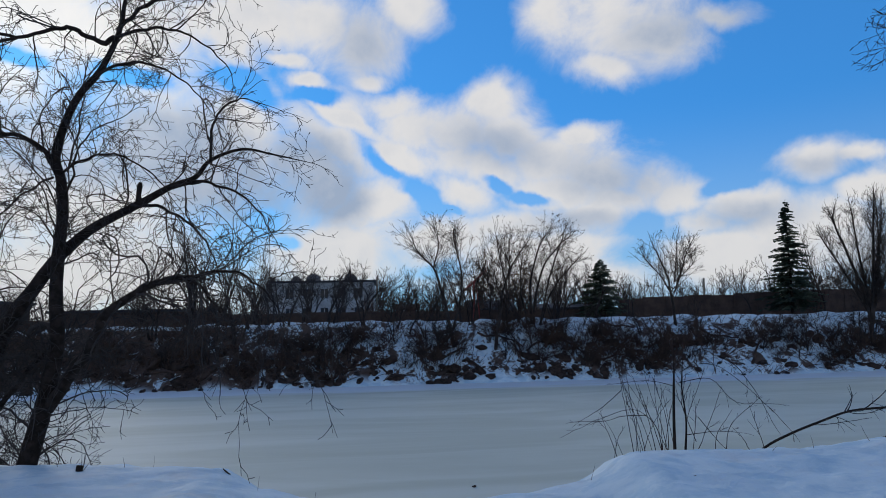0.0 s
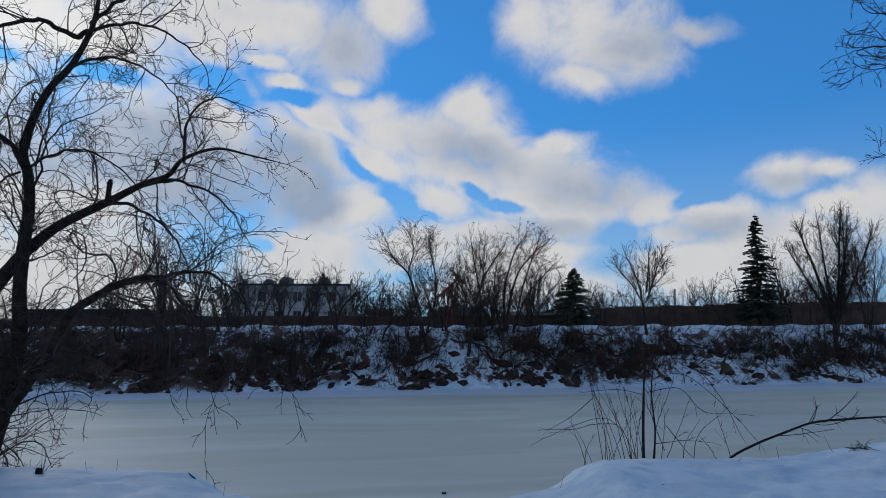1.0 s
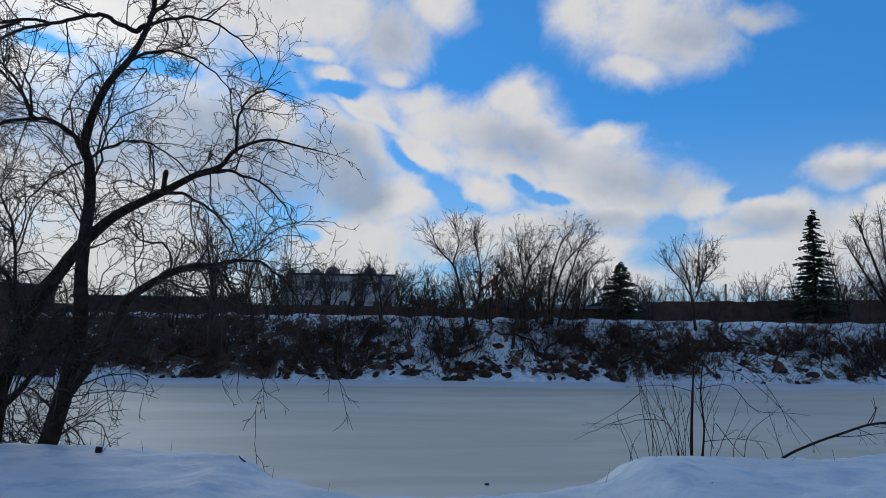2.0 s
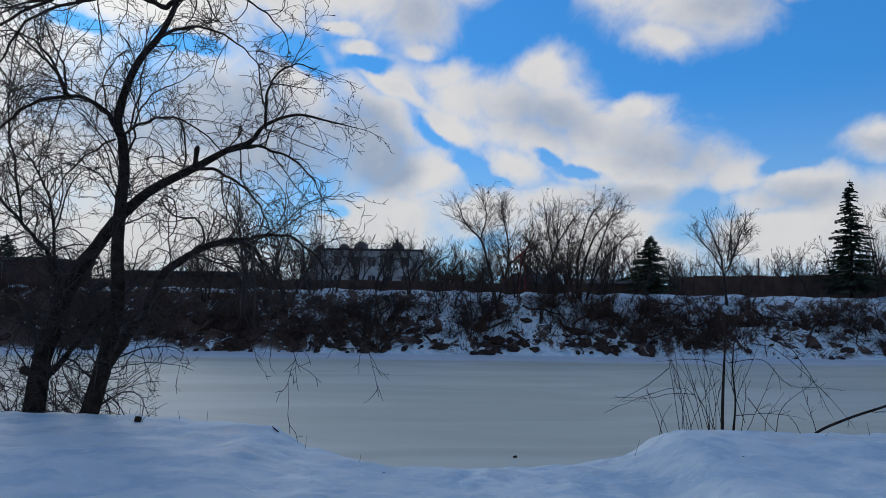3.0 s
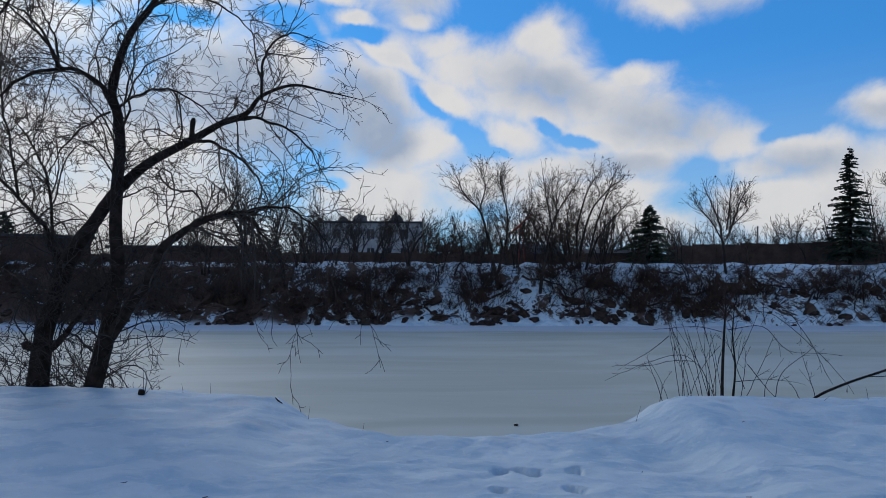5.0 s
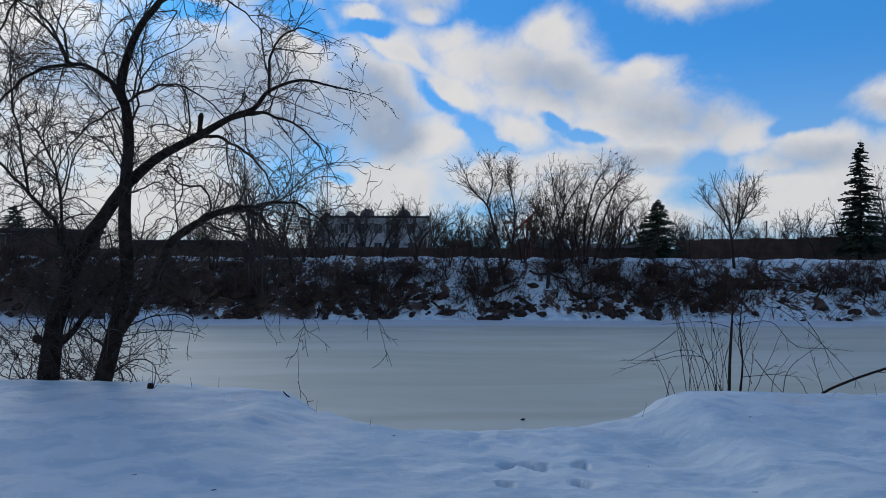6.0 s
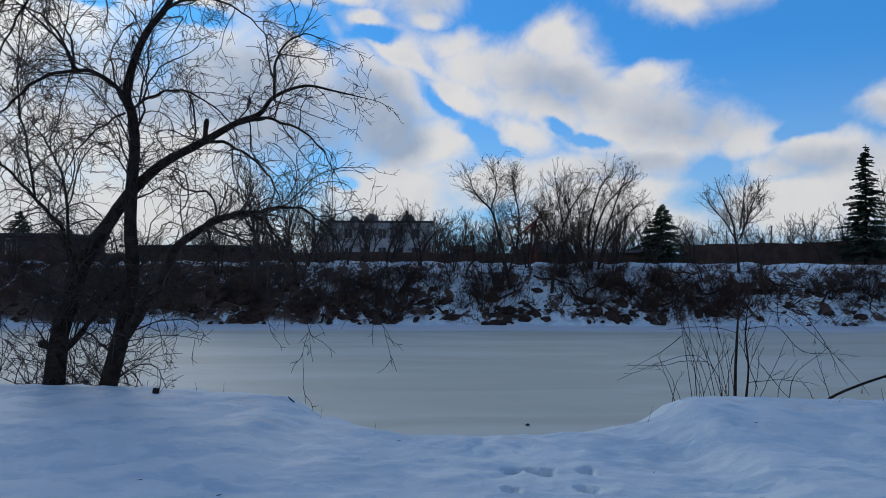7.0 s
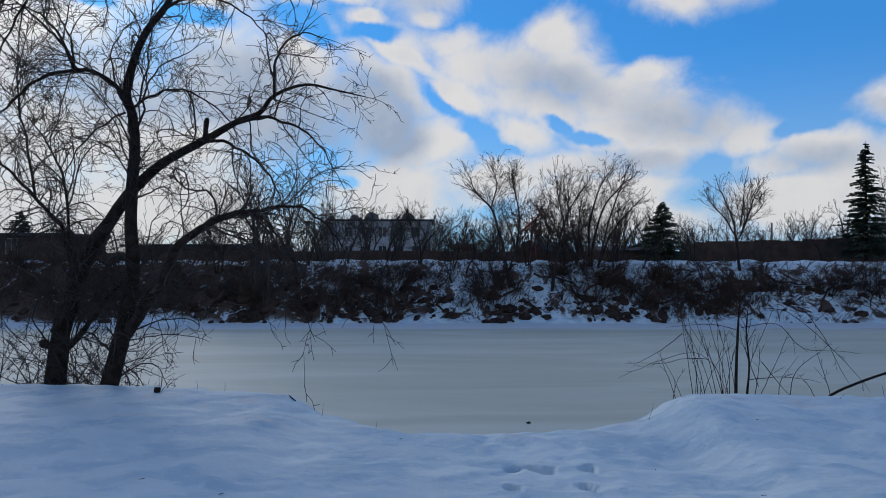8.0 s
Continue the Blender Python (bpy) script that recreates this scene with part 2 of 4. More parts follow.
EARTH = material("bare_earth", blotchy((0.03, 0.019, 0.014), (0.07, 0.045, 0.034), 1.6), 0.95, 0.05, 4.0, 0.15)
FENCE = material("weathered_boards", blotchy((0.055, 0.034, 0.025), (0.085, 0.052, 0.038), 0.8), 0.9, 0.006, 14.0)
GLASS = material("window_glass", lambda N, p: (0.03, 0.035, 0.04), 0.08, 0, 1, 0.6)
TRIM = material("white_trim", blotchy((0.26, 0.26, 0.27), (0.34, 0.34, 0.35), 2.0), 0.7)
RED = material("red_paint", blotchy((0.2, 0.03, 0.025), (0.14, 0.025, 0.02), 1.0), 0.6)
POLE = material("grey_wood", blotchy((0.10, 0.085, 0.07), (0.15, 0.13, 0.11), 1.0), 0.9)


# ---- helpers for shapes ----
class Shape:
    """Vertices and faces of one mesh."""
    def __init__(self):
        self.v, self.f = [], []

    def tube(self, pts, radii, sides=5, cap=True):
        base, n = len(self.v), len(pts)
        d = (pts[1] - pts[0]).normalized()
        side = d.orthogonal().normalized()
        for i in range(n):
            d = (pts[min(i + 1, n - 1)] - pts[max(i - 1, 0)]).normalized()
            side = (side - d * side.dot(d)).normalized()
            up = d.cross(side)
            for k in range(sides):
                a = 2 * math.pi * k / sides
                self.v.append(pts[i] + (side * math.cos(a) + up * math.sin(a)) * radii[i])
        for i in range(n - 1):
            for k in range(sides):
                a, b = base + i * sides + k, base + i * sides + (k + 1) % sides
                self.f.append((a, b, b + sides, a + sides))
        if cap:
            self.f.append(tuple(base + (n - 1) * sides + k for k in range(sides)))
            self.f.append(tuple(base + k for k in reversed(range(sides))))

    def box(self, x0, y0, z0, x1, y1, z1):
        b = len(self.v)
        self.v += [Vector(p) for p in ((x0, y0, z0), (x1, y0, z0), (x1, y1, z0), (x0, y1, z0), (x0, y0, z1), (x1, y0, z1), (x1, y1, z1), (x0, y1, z1))]
        self.f += [tuple(b + i for i in q) for q in ((0, 3, 2, 1), (4, 5, 6, 7), (0, 1, 5, 4), (1, 2, 6, 5), (2, 3, 7, 6), (3, 0, 4, 7))]

    def quad(self, c, a, b):
        i = len(self.v)
        self.v += [c - a - b, c + a - b, c + a + b, c - a + b]
        self.f.append((i, i + 1, i + 2, i + 3))

    def mesh(self, name, mat, smooth=True):
        me = bpy.data.meshes.new(name)
        me.from_pydata([tuple(p) for p in self.v], [], self.f)
        me.materials.append(mat)
        if smooth:
            me.polygons.foreach_set("use_smooth", [True] * len(me.polygons))
        me.update()
        return me


def part(name, shape, mat, parent, label="", smooth=True):
    """One mesh object under a thing or a part."""
    ob = new(name, shape.mesh(name, mat, smooth) if isinstance(shape, Shape) else shape)
    ob.parent = parent
    return tagged(ob, label)


def thing(name, label, category, group="", kind="", at=(0, 0, 0)):
    ob = new(name)
    ob.empty_display_size = 0.2
    ob.location = at
    return tagged(ob, label, category, group, kind)


def spline(points, per=4):
    """A smooth line through points (x, y, z, radius)."""
    p = [Vector(q) for q in points]
    p = [p[0] * 2 - p[1]] + p + [p[-1] * 2 - p[-2]]
    out = []
    for i in range(1, len(p) - 2):
        for k in range(per):
            t = k / per
            a, b, c, d = p[i - 1], p[i], p[i + 1], p[i + 2]
            out.append(0.5 * (2 * b + (c - a) * t + (2 * a - 5 * b + 4 * c - d) * t * t + (3 * b - a - 3 * c + d) * t ** 3))
    out.append(p[-2])
    return [Vector(q[:3]) for q in out], [max(q[3], 0.003) for q in out]


def wander(rnd, p, d, length, n, bend, lift):
    """A crooked line from p along d; lift pulls it up (or down) along its way."""
    pts, p, d = [p.copy()], p.copy(), d.normalized()
    curl = Vector((rnd.gauss(0, bend), rnd.gauss(0, bend), rnd.gauss(0, bend))) * 0.7
    for i in range(n):
        d = (d + curl + Vector((rnd.gauss(0, bend), rnd.gauss(0, bend), rnd.gauss(0, bend))) * 0.5 + Vector((0, 0, lift))).normalized()
        p = p + d * (length / n)
        pts.append(p.copy())
    return pts


def aside(rnd, d, angle):
    """A direction that leaves d by an angle, to any side."""
    s = d.orthogonal().normalized()
    s = Matrix.Rotation(rnd.uniform(0, 2 * math.pi), 3, d) @ s
    return (d * math.cos(angle) + s * math.sin(angle)).normalized()


def sprout(rnd, shape, pts, r, specs, start=0.1, level=0, tips=None, least=0.0045):
    """Children along a line, and theirs in turn. specs: a row a level of (number a metre, length, ratio of radius, bend, lift, angle)."""
    if level >= len(specs):
        return
    many, length, ratio, bend, lift, angle = specs[level]
    total = sum((pts[i + 1] - pts[i]).length for i in range(len(pts) - 1))
    count = max(1, int(many * total + rnd.random()))
    for _ in range(count):
        t = rnd.uniform(start, 1.0)
        i = min(int(t * (len(pts) - 1)), len(pts) - 2)
        u = t * (len(pts) - 1) - i
        p = pts[i].lerp(pts[i + 1], u)
        d = (pts[i + 1] - pts[i]).normalized()
        rr = r[i] * (1 - u) + r[i + 1] * u
        L = length * rnd.uniform(0.45, 1.25) * (1.25 - 0.85 * t)
        n = 8 if level == 0 else 6 if level == 1 else 4
        line = wander(rnd, p, aside(rnd, d, angle * rnd.uniform(0.6, 1.3)), L, n, bend, lift)
        r0 = max(min(rr * ratio, 0.011 * L + 0.004), least)
        rad = [r0 * (1 - 0.55 * k / n) for k in range(n + 1)]
        shape.tube(line, rad, 4 if level == 0 else 3, False)
        if tips is not None and level >= 1:
            tips.append(line[-1])
        sprout(rnd, shape, line, rad, specs, 0.15, level + 1, tips, least)


class Habit:
    """How the side branches of a tree grow: spacing by level, curl and droop for each metre, angle, ratio of length, thinnest twig."""
    def __init__(self, gaps, curl=1.6, rise=0.3, droop=0.8, angle=0.9, ratio=0.5, least=0.0042, step=0.09, taper=0.6):
        self.gaps, self.curl, self.rise, self.droop, self.angle, self.ratio, self.least, self.step, self.taper = gaps, curl, rise, droop, angle, ratio, least, step, taper


def bough(rnd, shape, p, d, length, r, habit, level=0, tips=None):
    """A curving branch with its twigs in turn."""
    n = max(3, min(14, int(length / (habit.step * (1 + 0.2 * (level == 0))))))
    seg = length / n
    axis = aside(rnd, d, 1.5708)
    turn = rnd.gauss(0, habit.curl) * seg * (1 + 0.6 * level)
    flip = rnd.choice((0.35, 0.6, 2.0))
    pts, p, d = [p.copy()], p.copy(), d.normalized()
    for i in range(n):
        u = i / n
        if u > flip:
            turn, flip = -turn, 2.0
        lift = habit.rise * (1 - u) - habit.droop * u
        d = (d + axis.cross(d) * turn + Vector((rnd.gauss(0, 1), rnd.gauss(0, 1), rnd.gauss(0, 1))) * habit.curl * 0.2 * seg ** 0.6 + Vector((0, 0, lift * seg))).normalized()
        p = p + d * seg
        pts.append(p.copy())
    rad = [max(r * (1 - habit.taper * i / n), habit.least * 0.72) for i in range(n + 1)]
    shape.tube(pts, rad, 4 if level == 0 else 3, False)
    if tips is not None and level >= 1:
        tips.append(pts[-1])
    if level >= len(habit.gaps):
        return
    count = max(2, int(length / habit.gaps[level] * rnd.uniform(0.8, 1.2)))
    for j in range(count):
        t = 0.12 + 0.88 * (j + rnd.random()) / count
        i = min(int(t * n), n - 1)
        q = pts[i].lerp(pts[i + 1], min(t * n - i, 1.0))
        l2 = length * habit.ratio * rnd.uniform(0.5, 1.25) * (1.2 - 0.6 * t)
        if l2 < habit.step * 0.8:
            continue
        way = aside(rnd, (pts[i + 1] - pts[i]).normalized(), habit.angle * rnd.uniform(0.55, 1.25))
        bough(rnd, shape, q, way, l2, max(rad[i] * 0.62, habit.least), habit, level + 1, tips)


def clothe(rnd, shape, pts, rad, habit, length, every, start=0.0, thin=0.5, tips=None, shorten=0.65):
    """Boughs along a limb, shorter towards its end, and one that carries the end on."""
    total = sum((pts[i + 1] - pts[i]).length for i in range(len(pts) - 1))
    count = max(1, int(total * (1 - start) / every))
    for j in range(count):
        t = min(start + (1 - start) * (j + rnd.random()) / count, 0.999)
        x = t * (len(pts) - 1)
        i = int(x)
        q = pts[i].lerp(pts[i + 1], x - i)
        l2 = length * rnd.uniform(0.45, 1.2) * (1.15 - shorten * t)
        way = aside(rnd, (pts[i + 1] - pts[i]).normalized(), habit.angle * rnd.uniform(0.6, 1.3))
        bough(rnd, shape, q, way, l2, max(min(rad[i] * thin, 0.006 * l2 + habit.least), habit.least), habit, 0, tips)
    bough(rnd, shape, pts[-1], (pts[-1] - pts[-2]).normalized(), length * 0.45, max(rad[-1], habit.least), habit, 0, tips)


# ---- the ground: one sheet with both banks ----
ICE_Z = -3.4
CREST = [  # x, distance and height of the near bank's edge
    (-30.0, 9.2, 0.05), (-5.6, 8.6, -0.04), (-3.67, 8.5, -0.05), (-1.98, 8.3, -0.11), (-1.47, 7.8, -0.25), (-0.9, 7.4, -0.28), (-0.38, 7.1, -0.29),
    (0.93, 7.1, -0.285), (1.75, 7.3, -0.3), (2.1, 7.45, -0.29), (2.35, 7.5, -0.25), (2.54, 7.5, -0.15), (2.7, 7.55, -0.04), (2.88, 7.6, 0.01), (3.3, 7.8, -0.02), (5.27, 8.0, -0.06), (7.5, 8.2, 0.06), (30.0, 9.0, 0.1)]
CX, CY, CZ = ([c[i] for c in CREST] for i in range(3))
FOOTPRINTS = [(0.8, 5.9, 25), (0.9, 5.84, -20), (1.26, 5.86, -12), (1.12, 5.2, 14), (0.54, 5.22, 10), (0.61, 5.88, -15)]


def smooth(lo, hi, v):
    t = min(max((v - lo) / (hi - lo), 0.0), 1.0)
    return t * t * (3 - 2 * t)


def height(x, y):
    """The snow's height over the plan."""
    if y < 30:
        cy, cz = float(np.interp(x, CX, CY)), float(np.interp(x, CX, CZ))
        z = cz * smooth(3.0, cy, y)
        if x > 1.2:  # the hollow before the heap at the edge
            z -= 0.13 * smooth(1.2, 2.6, x) * smooth(4.2, 5.6, y) * smooth(cy - 0.2, 6.2, y)
        z += 0.045 * noise.noise((x * 0.6, y * 0.7, 1.0)) + 0.022 * noise.noise((x * 1.9, y * 2.2, 4.0)) + 0.028 * noise.noise((x * 3.2, y * 3.2, 8.0)) + 0.018 * noise.noise((x * 5.5, y * 6, 6.0)) + 0.009 * noise.noise((x * 8, y * 8, 3.0))
        for fx, fy, turn in FOOTPRINTS:
            dx, dy = x - fx, y - fy
            if abs(dx) < 0.4 and abs(dy) < 0.4:
                c, s = math.cos(radians(turn)), math.sin(radians(turn))
                u, v = (dx * c + dy * s) / 0.062, (-dx * s + dy * c) / 0.13
                q = u * u + v * v
                z += -0.075 * smooth(1.35, 0.6, q)
        d = y - cy
        if d > 0:
            z -= 0.55 * d * d / (d + 0.9)
        return max(z, -4.6)
    edge = 50.5 + 0.5 * noise.noise((x * 0.12, 3.0, 0.0)) + 0.25 * noise.noise((x * 0.6, 7.0, 0.0))
    d = y - edge
    top = 1.0 + 0.25 * noise.noise((x * 0.05, y * 0.05, 2.0)) if y < 300 else 1.0
    k = smooth(-2.0, 8.5, d)
    z = -4.6 + (top + 4.6) * (0.55 * k + 0.45 * min(max((d + 2.0) / 9.0, 0.0), 1.0))
    rough = smooth(-0.5, 1.5, d) * smooth(12.0, 7.0, d)
    z += rough * (0.55 * noise.noise((x * 0.35, y * 0.4, 5.0)) + 0.3 * noise.noise((x * 1.1, y * 1.2, 9.0)) + 0.12 * noise.noise((x * 3, y * 3, 2.0)))
    # snow ploughed up along the road at the top
    z += 0.38 * math.exp(-((y - 60.6 - 0.4 * noise.noise((x * 0.2, 0, 6.0))) / 0.7) ** 2) * (0.75 + 0.6 * noise.noise((x * 0.5, 1.0, 2.0)))
    return z


def build_ground():
    xs = [s * v for s in (-1, 1) for v in np.concatenate([np.arange(9.1, 60, 0.45), np.geomspace(60, 3000, 22)])]
    xs = sorted(xs + list(np.arange(-9, 0.2, 0.09)) + list(np.arange(0.22, 1.5, 0.03)) + list(np.arange(1.52, 9.01, 0.09)))
    ys = sorted(set(np.round(np.concatenate([-np.geomspace(4, 2500, 16), np.arange(-3, 3.6, 0.6), np.arange(3.6, 6.2, 0.035), np.arange(6.2, 9.4, 0.08), np.arange(9.5, 17, 0.5),
                                             np.arange(18, 49, 5), np.arange(49.5, 62.5, 0.26), np.arange(63, 80, 2), np.geomspace(82, 3500, 18)]), 3)))
    s = Shape()
    s.v = [Vector((x, y, height(x, y))) for y in ys for x in xs]
    n = len(xs)
    s.f = [(j * n + i, j * n + i + 1, (j + 1) * n + i + 1, (j + 1) * n + i) for j in range(len(ys) - 1) for i in range(n - 1)]
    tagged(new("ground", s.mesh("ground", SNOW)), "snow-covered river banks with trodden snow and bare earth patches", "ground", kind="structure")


build_ground()
ice = Shape()
icex = [-3000, -800, -200] + list(range(-100, 101, 10)) + [200, 800, 3000]
icey = [10.5, 20, 30, 40, 46, 49, 52.6]
ice.v = [Vector((x, y, ICE_Z)) for y in icey for x in icex]
ice.f = [(j * len(icex) + i, j * len(icex) + i + 1, (j + 1) * len(icex) + i + 1, (j + 1) * len(icex) + i) for j in range(len(icey) - 1) for i in range(len(icex) - 1)]
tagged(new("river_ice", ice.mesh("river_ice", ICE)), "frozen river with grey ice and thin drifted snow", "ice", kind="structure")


# ---- the two leaning trees on the near bank ----
# limbs: x, y, z and radius along each one
A_TRUNK = [(-4.63, 9.2, -0.45, 0.16), (-4.4, 9.18, 0.42, 0.135), (-4.28, 9.16, 0.96, 0.125), (-4.21, 9.15, 1.42, 0.115), (-4.24, 9.13, 2.03, 0.105),
           (-4.21, 9.11, 2.65, 0.1), (-4.17, 9.09, 3.1, 0.092), (-4.2, 9.07, 3.52, 0.085), (-4.27, 9.05, 3.82, 0.08), (-4.14, 9.02, 4.3, 0.07),
           (-3.97, 9.0, 4.65, 0.064), (-3.71, 8.95, 4.94, 0.056), (-3.51, 8.9, 5.3, 0.048), (-3.4, 8.85, 5.59, 0.041), (-3.34, 8.8, 5.87, 0.034), (-3.17, 8.75, 6.32, 0.025), (-3.04, 8.7, 6.85, 0.012)]
A_LIMBS = [
    [(-3.48, 8.9, 5.5, 0.035), (-3.22, 8.85, 5.73, 0.029), (-2.82, 8.7, 5.91, 0.024), (-2.34, 8.55, 6.0, 0.018), (-1.81, 8.4, 5.94, 0.01)],
    [(-3.51, 8.9, 5.4, 0.045), (-3.68, 8.93, 5.35, 0.041), (-4.02, 8.87, 5.49, 0.036), (-4.23, 8.8, 5.47, 0.032), (-4.58, 8.73, 5.32, 0.027), (-5.09, 8.67, 5.31, 0.022), (-5.58, 8.6, 5.14, 0.012)],
    [(-4.25, 9.07, 3.6, 0.048), (-4.4, 9.02, 3.89, 0.04), (-4.58, 8.93, 4.03, 0.035), (-4.84, 8.85, 4.07, 0.029), (-5.29, 8.77, 3.93, 0.024), (-5.58, 8.68, 3.6, 0.019), (-5.96, 8.6, 3.23, 0.01)],
    [(-4.3, 9.15, 0.55, 0.105), (-4.04, 9.04, 0.89, 0.091), (-3.74, 8.94, 1.31, 0.082), (-3.54, 8.83, 1.64, 0.073), (-3.21, 8.73, 1.93, 0.064), (-2.83, 8.62, 2.11, 0.056), (-2.52, 8.52, 2.17, 0.045), (-2.35, 8.41, 2.13, 0.034), (-2.15, 8.31, 2.0, 0.022), (-1.91, 8.2, 1.72, 0.01)],
    [(-2.45, 8.46, 2.16, 0.032), (-2.19, 8.32, 2.2, 0.026), (-1.93, 8.24, 2.23, 0.021), (-1.63, 8.16, 2.15, 0.017), (-1.34, 8.08, 1.92, 0.012), (-1.16, 8.0, 1.65, 0.008)],
    [(-4.16, 9.05, 3.2, 0.024), (-3.98, 8.9, 3.52, 0.018), (-3.9, 8.8, 3.8, 0.015), (-3.66, 8.7, 4.07, 0.011), (-3.29, 8.6, 4.22, 0.007)],
    [(-4.18, 9.03, 3.6, 0.024), (-3.85, 8.9, 3.76, 0.019), (-3.51, 8.8, 3.8, 0.016), (-3.18, 8.7, 3.69, 0.014), (-2.85, 8.6, 3.46, 0.011), (-2.6, 8.5, 3.15, 0.007)],
    [(-3.75, 8.95, 4.9, 0.028), (-3.3, 8.85, 5.05, 0.022), (-2.9, 8.75, 4.95, 0.017), (-2.5, 8.65, 4.7, 0.012), (-2.2, 8.6, 4.35, 0.007)],
    [(-5.0, 8.68, 5.3, 0.026), (-5.6, 8.6, 4.95, 0.021), (-6.0, 8.5, 4.3, 0.015), (-6.2, 8.4, 3.6, 0.008)],
    [(-4.6, 8.73, 5.32, 0.026), (-5.15, 8.5, 5.0, 0.021), (-5.45, 8.4, 4.4, 0.015), (-5.65, 8.3, 3.7, 0.008)],
    [(-4.84, 8.85, 4.07, 0.022), (-5.0, 8.7, 4.5, 0.018), (-5.3, 8.6, 4.8, 0.013), (-5.7, 8.5, 4.8, 0.007)],
    [(-3.45, 8.87, 5.4, 0.03), (-3.0, 8.8, 5.5, 0.024), (-2.6, 8.7, 5.4, 0.018), (-2.2, 8.6, 5.15, 0.013), (-1.9, 8.55, 4.8, 0.008)],
    [(-4.85, 8.82, 4.06, 0.028), (-4.92, 8.71, 4.32, 0.023), (-5.08, 8.61, 4.54, 0.018), (-5.27, 8.51, 4.72, 0.013), (-5.47, 8.4, 4.91, 0.008)],
    [(-4.86, 8.85, 4.07, 0.02), (-4.97, 8.93, 4.5, 0.016), (-5.16, 9.02, 4.83, 0.011), (-5.35, 9.1, 5.16, 0.007)],
    [(-4.09, 9.0, 3.61, 0.018), (-3.96, 8.93, 4.12, 0.014), (-3.87, 8.87, 4.55, 0.011), (-3.82, 8.8, 4.98, 0.007)],
    [(-4.31, 9.1, 3.56, 0.02), (-4.59, 9.18, 3.46, 0.017), (-4.94, 9.25, 3.2, 0.013), (-5.21, 9.32, 2.82, 0.009), (-5.37, 9.4, 2.43, 0.006)]]
B_TRUNK = [(-5.5, 9.5, -0.55, 0.19), (-5.37, 9.47, 0.52, 0.155), (-5.22, 9.43, 0.94, 0.145), (-5.04, 9.4, 1.46, 0.135), (-4.85, 9.37, 1.81, 0.125), (-4.63, 9.33, 2.08, 0.115),
           (-4.38, 9.3, 2.43, 0.105), (-4.08, 9.27, 2.72, 0.096), (-3.79, 9.23, 2.93, 0.086), (-3.25, 9.2, 3.21, 0.072), (-2.83, 9.17, 3.44, 0.058), (-2.5, 9.13, 3.56, 0.048),
           (-2.29, 9.1, 3.79, 0.036), (-1.87, 9.07, 3.93, 0.027), (-1.46, 9.03, 3.85, 0.018), (-1.05, 9.0, 3.75, 0.008)]
B_LIMBS = [
    [(-2.29, 9.1, 3.74, 0.027), (-2.25, 8.95, 4.23, 0.021), (-2.04, 8.9, 4.48, 0.017), (-1.85, 8.85, 4.56, 0.012), (-1.6, 8.8, 4.5, 0.007)],
    [(-5.4, 9.47, 0.2, 0.06), (-5.19, 9.57, 0.45, 0.05), (-4.91, 9.65, 0.86, 0.04), (-4.63, 9.73, 1.25, 0.03), (-4.38, 9.8, 1.49, 0.02)],
    [(-3.25, 9.2, 3.2, 0.032), (-2.92, 9.04, 3.14, 0.026), (-2.67, 8.98, 3.01, 0.021), (-2.39, 8.92, 2.78, 0.017), (-2.18, 8.86, 2.47, 0.012), (-2.06, 8.8, 2.1, 0.007)],
    [(-2.83, 9.15, 3.42, 0.032), (-2.36, 8.93, 3.46, 0.025), (-1.96, 8.85, 3.33, 0.019), (-1.65, 8.77, 3.1, 0.013), (-1.42, 8.7, 2.75, 0.007)],
    [(-5.06, 9.42, 1.38, 0.055), (-5.33, 9.58, 1.73, 0.043), (-5.5, 9.66, 2.06, 0.036), (-5.92, 9.74, 2.47, 0.029), (-6.47, 9.82, 2.97, 0.022), (-7.03, 9.9, 3.31, 0.01)],
    [(-5.9, 9.73, 2.45, 0.026), (-6.0, 9.7, 3.2, 0.02), (-6.1, 9.6, 4.0, 0.014), (-5.9, 9.5, 4.8, 0.007)],
    [(-6.45, 9.81, 2.95, 0.022), (-6.8, 9.7, 3.8, 0.016), (-6.7, 9.6, 4.6, 0.007)],
    [(-5.35, 9.6, 1.75, 0.032), (-5.41, 9.68, 2.38, 0.025), (-5.56, 9.75, 2.88, 0.02), (-5.82, 9.82, 3.3, 0.015), (-6.2, 9.9, 3.73, 0.008)]]
WEEPING = Habit((0.165, 0.135, 0.14), 2.4, 0.6, 1.5, 0.9, 0.5, 0.0043, 0.08)
HANGING = Habit((0.2, 0.14), 2.6, -0.8, 2.0, 0.85, 0.3, 0.0045, 0.09)
SHOOTS = Habit((0.17, 0.14), 2.6, 0.2, 0.9, 1.15, 0.45, 0.0045, 0.085)


